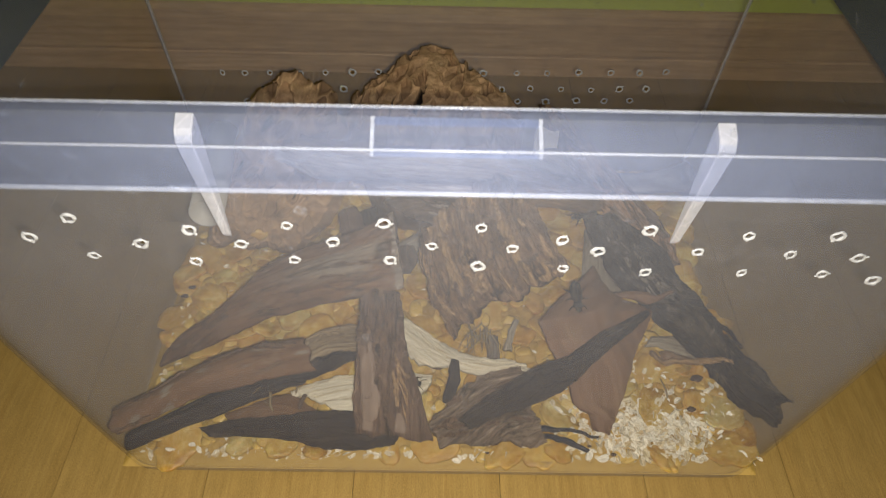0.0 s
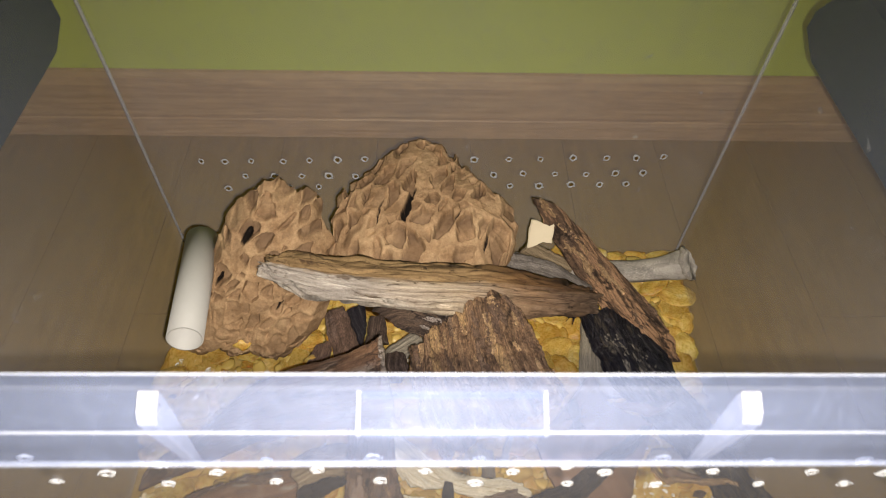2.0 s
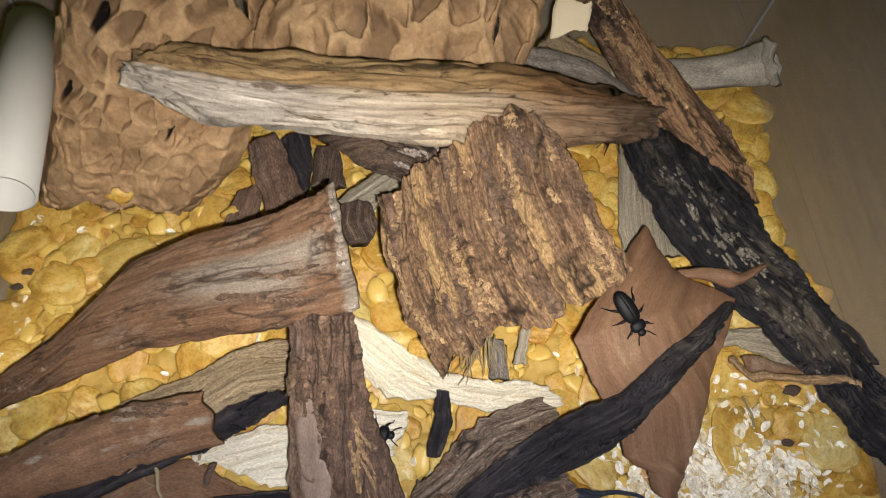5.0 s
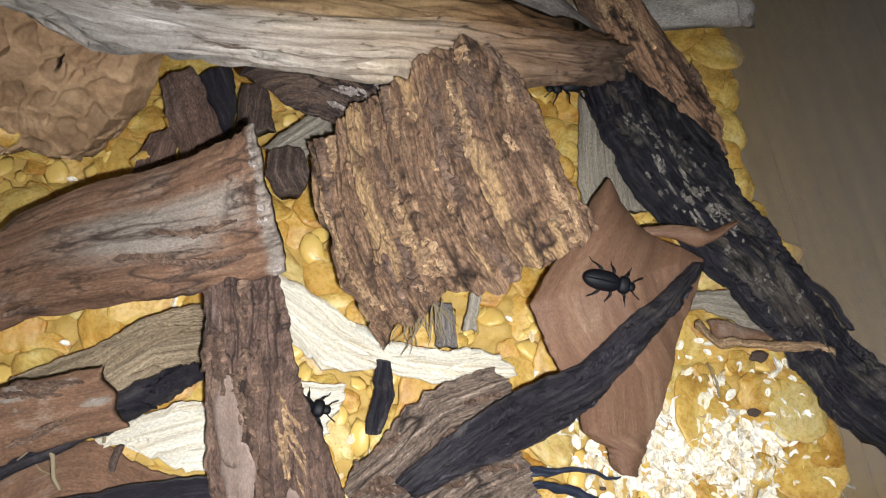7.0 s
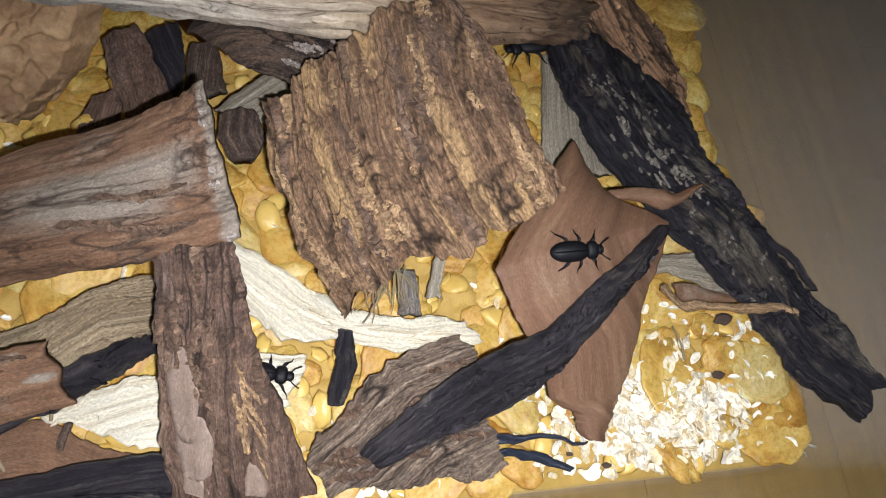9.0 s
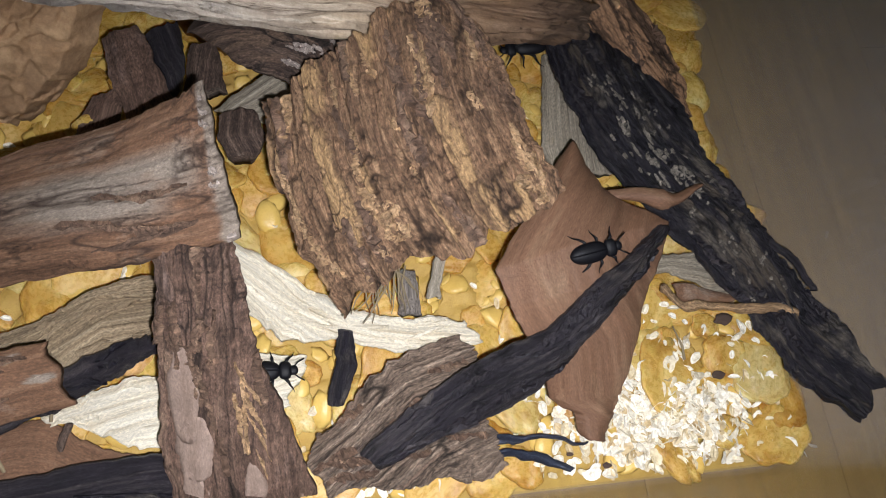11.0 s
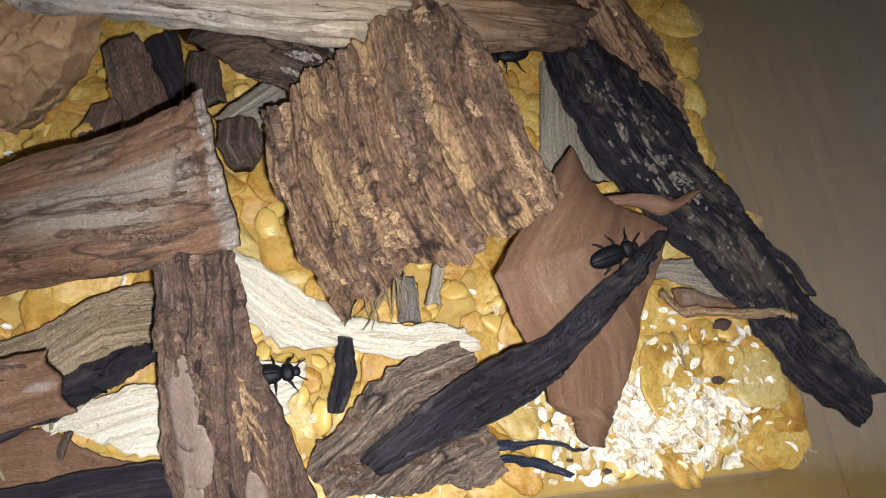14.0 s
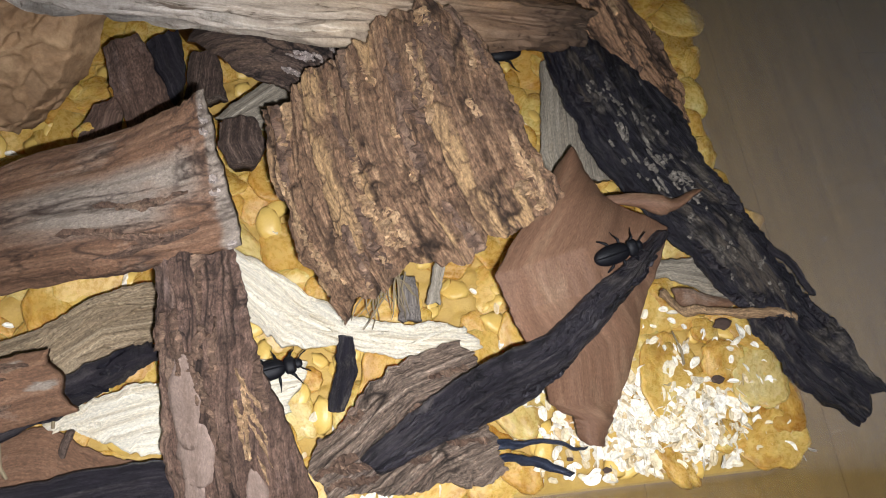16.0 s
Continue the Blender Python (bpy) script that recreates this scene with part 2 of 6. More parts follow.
def oat_mat():
    m, nt, b = node_mat("rolled_oat")
    geo = nt.nodes.new("ShaderNodeNewGeometry")
    n1 = noise_tex(nt, coords(nt, "Object", (1, 1, 1)), 420, 5, 0.65, 0.4)
    c = ramp(nt, geo.outputs["Random Per Island"], [(0.0, (0.56, 0.42, 0.22)), (0.2, (0.76, 0.66, 0.45)), (0.45, (0.89, 0.83, 0.69)), (1.0, (0.94, 0.91, 0.82))])
    c = mix_col(nt, 0.8, c, ramp(nt, n1, [(0.35, (0.62, 0.55, 0.45)), (0.55, (1, 1, 1))]), "MULTIPLY")
    link(nt, c, b.inputs["Base Color"])
    b.inputs["Roughness"].default_value = 0.45
    add_bump(nt, b, n1, 0.4, 0.0008)
    return m


def plastic_mat(name, haze, tint, base, rough=0.28):
    """Milky clear plastic: part of the light goes straight through, part is scattered."""
    m, nt, b = node_mat(name)
    out = nt.nodes["Material Output"]
    b.inputs["Base Color"].default_value = (*base, 1)
    b.inputs["Roughness"].default_value = rough
    tr = nt.nodes.new("ShaderNodeBsdfTransparent")
    tr.inputs[0].default_value = (*tint, 1)
    n1 = noise_tex(nt, coords(nt, "Object", (1, 1, 1)), 14, 5, 0.65, 0.6)
    n2 = noise_tex(nt, coords(nt, "Object", (1, 1, 1)), 160, 4, 0.7)
    f = ramp(nt, mix_col(nt, 0.35, n1, n2), [(0.3, (haze * 0.8,) * 3), (0.55, (haze,) * 3), (0.78, (haze * 1.35,) * 3)])
    sc = noise_tex(nt, coords(nt, "Object", (1, 1, 1)), 75, 3, 0.55, 0.8)
    f = mix_col(nt, 1.0, f, ramp(nt, sc, [(0.7, (0, 0, 0)), (0.76, (0.22, 0.22, 0.22))]), "ADD")
    curl = noise_tex(nt, coords(nt, "Object", (1, 1, 0.6)), 26, 4, 0.5, 3.5)
    f = mix_col(nt, 1.0, f, ramp(nt, curl, [(0.47, (0, 0, 0)), (0.5, (haze * 0.3,) * 3), (0.53, (0, 0, 0))]), "ADD")
    mx = nt.nodes.new("ShaderNodeMixShader")
    link(nt, f, mx.inputs[0])
    link(nt, tr.outputs[0], mx.inputs[1])
    link(nt, b.outputs[0], mx.inputs[2])
    link(nt, mx.outputs[0], out.inputs["Surface"])
    rr = ramp(nt, n2, [(0.3, (rough * 0.7,) * 3), (0.7, (rough * 1.5,) * 3)])
    link(nt, rr, b.inputs["Roughness"])
    return m


M_LOG = log_mat()
M_NEST = nest_mat()
M_CHUNK = chunk_mat()
M_GREY_BARK = grain_mat("grey_bark", (0.09, 0.075, 0.065), (0.2, 0.175, 0.155), (0.31, 0.28, 0.25), (0.12, 0.085, 0.06), 0.58, 160, 8, 0.85, 0.8)
M_CRUMB = plain_mat("yellow_feed_crumb", (0.5, 0.3, 0.055), (0.82, 0.6, 0.18), 90, 0.3, 0.4)
M_BED = plain_mat("fine_feed_bed", (0.28, 0.15, 0.025), (0.68, 0.47, 0.12), 110, 0.5, 0.9)
M_OAT = oat_mat()
M_TUBE = plain_mat("white_tube_card", (0.43, 0.42, 0.4), (0.5, 0.49, 0.46), 30, 0.6, 0.1)
M_PAPER = plain_mat("cream_chip", (0.66, 0.55, 0.38), (0.78, 0.68, 0.5), 60, 0.8, 0.2)
M_BEETLE = plain_mat("black_chitin", (0.002, 0.002, 0.003), (0.005, 0.005, 0.008), 300, 0.55, 0.2)
M_WALL_PLASTIC = plastic_mat("clear_box_plastic", 0.1, (0.95, 0.948, 0.944), (0.485, 0.505, 0.58))
M_RIM_PLASTIC = plastic_mat("milky_rim_plastic", 0.088, (0.89, 0.91, 0.97), (0.43, 0.51, 0.73), 0.4)
M_RIB_PLASTIC = plastic_mat("frosted_rib_plastic", 0.3, (0.9, 0.9, 0.94), (0.8, 0.82, 0.88), 0.35)
M_EDGE_PLASTIC = plastic_mat("glossy_edge_plastic", 0.18, (0.93, 0.94, 0.97), (0.78, 0.82, 0.92), 0.14)
M_BURR = plain_mat("melted_burr_plastic", (0.38, 0.39, 0.41), (0.64, 0.65, 0.67), 500, 0.45, 0.2)
M_HANDLE = plain_mat("dark_blue_grey_plastic", (0.018, 0.036, 0.054), (0.028, 0.052, 0.076), 60, 0.4, 0.1)
M_BEETLE.node_tree.nodes["Principled BSDF"].inputs["Specular IOR Level"].default_value = 0.28
M_GREEN = plain_mat("green_wall_paint", (0.66, 0.78, 0.12), (0.73, 0.85, 0.16), 9, 0.85, 0.25)
M_ROOM = plain_mat("plain_room_paint", (0.72, 0.72, 0.68), (0.78, 0.78, 0.73), 5, 0.9, 0.1)
M_SKIRT = grain_mat("brown_skirting_wood", (0.46, 0.29, 0.15), (0.62, 0.41, 0.22), (0.72, 0.5, 0.28), (0.55, 0.35, 0.18), 0.62, 90, 3, 0.5, 0.1, rich=0.35)
M_PLANK = grain_mat("yellow_laminate", (0.28, 0.172, 0.052), (0.325, 0.21, 0.067), (0.37, 0.243, 0.081), (0.3, 0.185, 0.06), 0.62, 120, 3, 0.38, 0.06, rich=0.3)
M_FLAKE = grain_mat("tan_bark_flake", (0.2, 0.12, 0.06), (0.34, 0.22, 0.12), (0.46, 0.32, 0.19), (0.22, 0.14, 0.08), 0.6, 200, 14, 0.85, 0.8)
M_FLAKE_DARK = grain_mat("brown_bark_flake", (0.05, 0.03, 0.02), (0.13, 0.08, 0.055), (0.22, 0.15, 0.1), (0.08, 0.05, 0.035), 0.6, 200, 14, 0.85, 0.9)
M_PATCH = grain_mat("smooth_pinkish_bark", (0.185, 0.128, 0.1), (0.26, 0.188, 0.15), (0.31, 0.23, 0.19), (0.22, 0.15, 0.115), 0.62, 60, 8, 0.75, 0.3, rich=0.4)
M_FUZZ = grain_mat("pale_frayed_fibre", (0.19, 0.15, 0.13), (0.33, 0.28, 0.25), (0.48, 0.42, 0.38), (0.24, 0.19, 0.16), 0.6, 300, 20, 0.9, 0.9)
M_LICHEN = grain_mat("grey_crust", (0.1, 0.09, 0.075), (0.19, 0.17, 0.145), (0.3, 0.27, 0.23), (0.1, 0.09, 0.08), 0.6, 260, 30, 0.9, 0.9)
M_ROOT = plain_mat("dry_root_fibre", (0.16, 0.12, 0.07), (0.3, 0.24, 0.14), 200, 0.8, 0)


# ---------------------------------------------------------------- mesh helpers
def part(name, bm, material, parent=None, label="", smooth=True):
    me = bpy.data.meshes.new(name)
    bm.to_mesh(me)
    bm.free()
    me.materials.append(material)
    if smooth:
        for p in me.polygons:
            p.use_smooth = True
    ob = new(name, me)
    if parent is not None:
        ob.parent = parent
    if label:
        ob["label"] = label
    return ob


def box_bm(x0, y0, z0, x1, y1, z1, bevel=0.0, bm=None):
    own = bmesh.new()
    bmesh.ops.create_cube(own, size=1)
    for v in own.verts:
        v.co = Vector(((x0 + x1) / 2 + v.co.x * (x1 - x0), (y0 + y1) / 2 + v.co.y * (y1 - y0), (z0 + z1) / 2 + v.co.z * (z1 - z0)))
    if bevel:
        bmesh.ops.bevel(own, geom=own.edges[:], offset=bevel, segments=2, affect="EDGES")
    return own


def spline(pts, u, straight=False):
    """A smooth curve through a few stations, u from 0 to 1."""
    n = len(pts) - 1
    if n == 1:
        return pts[0].lerp(pts[1], u)
    s = min(u * n, n - 1e-6)
    i = int(s)
    t = s - i
    if straight:
        return pts[i].lerp(pts[i + 1], t)
    p1, p2 = pts[i], pts[i + 1]
    p0 = pts[i - 1] if i else p1 * 2 - p2
    p3 = pts[i + 2] if i + 2 <= n else p2 * 2 - p1
    return 0.5 * ((2 * p1) + (p2 - p0) * t + (2 * p0 - 5 * p1 + 4 * p2 - p3) * t * t + (3 * p1 - p0 - 3 * p2 + p3) * t ** 3)


def nz(x, y, z=0.0):
    return noise.noise(Vector((x, y, z)))


def fb(x, y, z=0.0, octv=4):
    return noise.fractal(Vector((x, y, z)), 1.0, 2.0, octv)


def bark_cell(um, vm, fu, fv, o):
    """Elongated, ragged plates of bark: a number of its own for each plate and the distance from its edge."""
    p = Vector((um * fu + 0.5 * fb(um * 60, vm * 90, o, 4), vm * fv + 0.45 * fb(um * 12, vm * 110, o + 3, 3) + 0.12 * nz(um * 120, vm * 300, o), o))
    dist, pts = noise.voronoi(p)
    q = pts[0]
    r = math.sin(q.x * 12.9898 + q.y * 78.233 + o) * 43758.5453
    return r - math.floor(r), dist[1] - dist[0]


def slab(name, rails, thick, material, seed, label, category, arch=0.0, ridge=0.0012, across=160.0, along=14.0, rag=0.002, end_rag=0.005, nu=90, nv=40, split=0.0, group="", flakes=None, straight=False, plates=None, streak=None, ends=None):
    """A strip of bark or wood between two edge lines (left, right), each given by a few stations. Fibres run along the strip.
    ends: how far each end juts out along the strip, in metres, at even steps across it."""
    Ls = [Vector(a) for a, _ in rails]
    Rs = [Vector(b) for _, b in rails]
    mids = [(a + b) / 2 for a, b in zip(Ls, Rs)]
    length = sum((mids[i + 1] - mids[i]).length for i in range(len(mids) - 1))
    bm = bmesh.new()
    uvl = bm.loops.layers.uv.new("UVMap")
    lyr = bm.verts.layers.float.new("layer")
    crk = bm.verts.layers.float.new("crack")
    top, bot, uvs, tops, end_uv, caps = [], [], {}, [], {}, set()
    o = seed * 7.31
    for i in range(nu + 1):
        u = i / nu
        L, R = spline(Ls, u, straight), spline(Rs, u, straight)
        u2 = min(1.0, u + 0.01)
        u1 = max(0.0, u - 0.01)
        d = (spline(Ls, u2) + spline(Rs, u2) - spline(Ls, u1) - spline(Rs, u1)).normalized()
        w = R - L
        wid = max(w.length, 1e-5)
        n = d.cross(w).normalized()
        if n.z < 0:
            n = -n
        rl = rag * (1.3 * fb(u * length * 38, o, 0, 6) + 0.5 * fb(u * length * 170 + 0.37, o + 3.41, 0.5, 5))
        rr = rag * (1.3 * fb(u * length * 38, o + 9, 0, 6) + 0.5 * fb(u * length * 170 + 0.37, o + 13.41, 0.5, 5))
        tr, br = [], []
        for j in range(nv + 1):
            v = j / nv
            vv = v + (rl * max(0.0, 1 - v * wid / 0.01) + rr * max(0.0, 1 - (1 - v) * wid / 0.01)) / wid
            p = L + w * vv
            endw = max(0.0, 1 - u * length / 0.02) + max(0.0, 1 - (1 - u) * length / 0.02)
            sgn = -1 if u < 0.5 else 1
            if ends:
                p = p + d * ((1 - u) * np.interp(v, np.linspace(0, 1, len(ends[0])), ends[0]) + u * np.interp(v, np.linspace(0, 1, len(ends[1])), ends[1]))
            p = p + d * (sgn * endw * end_rag * (0.5 + fb(v * wid * 55, o + 5) + 0.25 * fb(v * wid * 170 + 0.37, o + 7.43, 0.5, 5)))
            e = 4 * v * (1 - v)
            um, vm = u * length, v * wid
            fibre = fb(um * along + o, vm * across, o, 6)
            coarse = fb(um * along * 1.2 + o, vm * across * 0.22, o + 4, 5)
            pl = fb(um * 60 + o, vm * 130, o + 31, 6) + 0.35 * fibre
            plate = max(0.0, min(1.0, (pl - flakes[0]) / 0.05)) if flakes else 0.0
            pl2 = fb(um * 90 + o, vm * 190, o + 47, 5)
            plate2 = max(0.0, min(1.0, (pl2 + 0.05) / 0.06)) if flakes else 0.0
            h = arch * e + ridge * (fibre + 1.1 * coarse) - (flakes[1] * (plate + 0.45 * plate2) if flakes else 0.0)
            lay = plate
            # how dark the gaps and splits are painted, in place of shade
            crevice_shade = 0.0
            if plates:
                fu, fv, step, gap, tan = plates
                r1, e1 = bark_cell(um, vm, fu, fv, o)
                r2, e2 = bark_cell(um, vm, fu * 2.6, fv * 2.3, o + 17)
                h += step * (r1 - 0.6) + 0.4 * step * (r2 - 0.5)
                h -= gap * max(0.0, 1 - e1 / 0.12) + 0.45 * gap * max(0.0, 1 - e2 / 0.14)
                band = tan + 0.42 * nz(um * 13 + o, vm * 42, o + 61)
                lay = max(0.0, min(1.0, ((0.65 * r1 + 0.35 * r2) * 0.8 + band - 0.62) / 0.07)) * min(1.0, 0.35 + e2 / 0.2)
                dk = max(0.0, 1 - e1 / 0.1)
                lay = lay * (1 - dk)
                crevice_shade = max(dk, 0.75 * max(0.0, 1 - e2 / 0.09)) * max(0.0, min(1.0, 0.55 + 1.6 * nz(um * 30 + o, vm * 60, o + 81)))
            if streak:
                u0, u1, v0, v1 = streak
                win = max(0.0, min(1.0, (u - u0) / 0.2, (u1 - u) / 0.06)) * max(0.0, min(1.0, (v - v0) / 0.12, (v1 - v) / 0.12))
                end = max(0.0, min(1.0, (u - 0.962 + 0.012 * fb(vm * 90, o, 0.5, 4)) / 0.012))
                lay = max(lay, end, win * max(0.0, min(1.0, 0.55 + 1.6 * fb(um * 14 + o, vm * 55, o + 71, 5))))
            if split:
                s = abs(nz(um * 7 + o, vm * 75 + 0.12 * nz(um * 60, vm * 60), o + 21))
                h -= split * max(0.0, 1 - s / 0.07)
                crevice_shade = max(crevice_shade, max(0.0, 1 - s / 0.035) * (1 if nz(um * 9 + o, vm * 30, o + 5) > 0.05 else 0))
            p_top = p + n * h
            p_bot = p + n * (arch * e * 0.9 - thick * (0.35 + 0.65 * min(1, e * 1.6)) + 0.4 * ridge * coarse)
            a, b = bm.verts.new(p_top), bm.verts.new(p_bot)
            a[lyr] = lay
            a[crk] = crevice_shade
            b[lyr] = lay if streak else 0.0
            uvs[a] = (u * length + seed * 0.37, v * wid + seed * 0.113)
            uvs[b] = (uvs[a][0], uvs[a][1] + thick)
            end_uv[a], end_uv[b] = (uvs[a][1] + 9.0, 0.0), (uvs[a][1] + 9.0, thick)
            tr.append(a)
            br.append(b)
        top.append(tr)
        bot.append(br)
        tops.append([v.co.copy() for v in tr])
    for i in range(nu):
        for j in range(nv):
            bm.faces.new((top[i][j], top[i + 1][j], top[i + 1][j + 1], top[i][j + 1]))
            bm.faces.new((bot[i][j], bot[i][j + 1], bot[i + 1][j + 1], bot[i + 1][j]))
    for i in range(nu):
        bm.faces.new((top[i][0], bot[i][0], bot[i + 1][0], top[i + 1][0]))
        bm.faces.new((top[i][nv], top[i + 1][nv], bot[i + 1][nv], bot[i][nv]))
    for j in range(nv):
        caps.add(bm.faces.new((top[0][j], top[0][j + 1], bot[0][j + 1], bot[0][j])))
        caps.add(bm.faces.new((top[nu][j], bot[nu][j], bot[nu][j + 1], top[nu][j + 1])))
    bmesh.ops.recalc_face_normals(bm, faces=bm.faces[:])
    for f in bm.faces:
        for lp in f.loops:
            lp[uvl].uv = end_uv[lp.vert] if f in caps else uvs[lp.vert]
    ob = part(name, bm, material)
    SURFACE[name] = (ob, tops, length)
    return tagged(ob, label, category, group)


SURFACE = {}


def chips(of, name, material, spots, seed, lift=0.0004, thick=0.0012, label="", ragged=1.0):
    """Thin flakes that still cling to a strip of bark. spots: (along, across, length, width) as shares of the strip and metres."""
    ob, tops, length = SURFACE[of]
    random.seed(seed)
    nu, nv = len(tops) - 1, len(tops[0]) - 1
    for q, (u, v, ln, wd) in enumerate(spots):
        i, j = min(nu - 2, max(1, int(u * nu))), min(nv - 2, max(1, int(v * nv)))
        p = tops[i][j]
        span_u, span_v = (tops[nu][j] - tops[0][j]).length, max(0.004, (tops[i][nv] - tops[i][0]).length)
        k, m2 = 16, 6
        bm = bmesh.new()
        uvl = bm.loops.layers.uv.new("UVMap")
        up, lo, uv = [], [], {}
        skew = random.uniform(-0.25, 0.25)
        for a in range(k + 1):
            ru, rl = [], []
            s = a / k
            hw = (math.sin(math.pi * min(1, max(0, s * 0.94 + 0.03))) ** (0.4 + 0.5 * random.random())) * max(0.18, 0.85 + ragged * (0.9 * nz(s * 4, q * 3.3, seed) + 0.5 * nz(s * 11, q * 5.1, seed)))
            for c in range(m2 + 1):
                t = (c / m2 - 0.5) * hw + ragged * (0.22 * nz(s * 9, c * 0.7 + q, seed + 3) + 0.6 * nz(s * 2.3, q * 1.9, seed + 11))
                fu = u + (s - 0.5) * ln / span_u
                fv = v + (t * wd + skew * (s - 0.5) * ln) / span_v
                x, y = min(nu - 1.001, max(0, fu * nu)), min(nv - 1.001, max(0, fv * nv))
                ii, jj = int(x), int(y)
                e, g = x - ii, y - jj
                b00, b10, b01, b11 = tops[ii][jj], tops[ii + 1][jj], tops[ii][jj + 1], tops[ii + 1][jj + 1]
                base = (b00 * (1 - e) + b10 * e) * (1 - g) + (b01 * (1 - e) + b11 * e) * g
                if ragged < 0.5:
                    near = [tops[min(nu, max(0, ii + p1))][min(nv, max(0, jj + p2))] for p1 in range(-14, 16, 4) for p2 in range(-8, 10, 4)]
                    base = sum(near, Vector()) / len(near)
                n = (b10 - b00).cross(b01 - b00).normalized()
                if ragged < 0.5:
                    n = (tops[nu][nv // 2] - tops[0][nv // 2]).cross(tops[nu // 2][nv] - tops[nu // 2][0]).normalized()
                if n.z < 0:
                    n = -n
                curl = thick * (0.9 + 0.7 * ragged * nz(s * 6, c + q, seed + 7))
                va, vb = bm.verts.new(base + n * (lift + curl)), bm.verts.new(base - n * (0.0012 if ragged > 0.5 else 0.004))
                uv[va] = uv[vb] = (s * ln + q * 0.31, t * wd + q * 0.17)
                ru.append(va)
                rl.append(vb)
            up.append(ru)
            lo.append(rl)
        for a in range(k):
            for c in range(m2):
                bm.faces.new((up[a][c], up[a + 1][c], up[a + 1][c + 1], up[a][c + 1]))
            bm.faces.new((up[a][0], lo[a][0], lo[a + 1][0], up[a + 1][0]))
            bm.faces.new((up[a][m2], up[a + 1][m2], lo[a + 1][m2], lo[a][m2]))
        for c in range(m2):
            bm.faces.new((up[0][c], up[0][c + 1], lo[0][c + 1], lo[0][c]))
            bm.faces.new((up[k][c], lo[k][c], lo[k][c + 1], up[k][c + 1]))
        bmesh.ops.recalc_face_normals(bm, faces=bm.faces[:])
        for f in bm.faces:
            for lp in f.loops:
                lp[uvl].uv = uv[lp.vert]
        part(name, bm, material, ob, label, smooth=ragged < 0.5)


def scatter(n, seed, u=(0.05, 0.95), v=(0.05, 0.95), ln=(0.008, 0.022), wd=(0.002, 0.005)):
    random.seed(seed)
    return [(random.uniform(*u), random.uniform(*v), random.uniform(*ln), random.uniform(*wd)) for _ in range(n)]


def log_thing(name, spine, radii, material, seed, label, category, flat=1.0, ridge=0.002, n_ring=40, nu=90, across=9.0, end_rag=0.004, crack=0.0, faces=()):
    pts = [Vector(p) for p in spine]
    rad = [Vector((r, 0, 0)) for r in radii]
    length = sum((pts[i + 1] - pts[i]).length for i in range(len(pts) - 1))
    bm = bmesh.new()
    uvl = bm.loops.layers.uv.new("UVMap")
    uvs, rings = {}, []
    o = seed * 5.17
    for i in range(nu + 1):
        u = i / nu
        p = spline(pts, u)
        d = (spline(pts, min(1, u + 0.01)) - spline(pts, max(0, u - 0.01))).normalized()
        side = d.cross(Vector((0, 0, 1))).normalized()
        up = side.cross(d)
        r = max(0.0008, spline(rad, u).x)
        ring = []
        for k in range(n_ring):
            a = 2 * math.pi * k / n_ring
            ca, sa = math.cos(a), math.sin(a)
            h = ridge * (fb(u * length * 16 + o, ca * across, sa * across, 6) + 1.4 * fb(u * length * 22, ca * 1.7, sa * 1.7 + o, 6))
            if crack:
                h -= crack * max(0.0, 1 - abs(nz(u * length * 8 + o, ca * 6, sa * 6)) / 0.06)
            rr = r
            for deg, cut in faces:
                rr = min(rr, r * cut / max(0.02, math.cos(a - radians(deg))))
            q = p + side * ((rr + h) * ca) + up * ((rr * flat + h) * sa)
            near = max(0.0, 1 - u * length / 0.03) + max(0.0, 1 - (1 - u) * length / 0.03)
            q += d * (end_rag * near * 2.5 * fb(ca * 2.2, sa * 2.2, o, 4) * (1 if u > 0.5 else -1))
            v = bm.verts.new(q)
            uvs[v] = (u * length + o, (a if a < 4.2 else a - 2 * math.pi) * 0.022)
            ring.append(v)
        rings.append(ring)
    for i in range(nu):
        for k in range(n_ring):
            k2 = (k + 1) % n_ring
            bm.faces.new((rings[i][k], rings[i][k2], rings[i + 1][k2], rings[i + 1][k]))
    for ring, u in ((rings[0], 0), (rings[-1], length)):
        c = bm.verts.new(sum((v.co for v in ring), Vector()) / n_ring)
        uvs[c] = (u + o, 0)
        for k in range(n_ring):
            bm.faces.new((c, ring[k], ring[(k + 1) % n_ring]))
    bmesh.ops.recalc_face_normals(bm, faces=bm.faces[:])
    for f in bm.faces:
        for lp in f.loops:
            lp[uvl].uv = uvs[lp.vert]
    return tagged(part(name, bm, material), label, category)


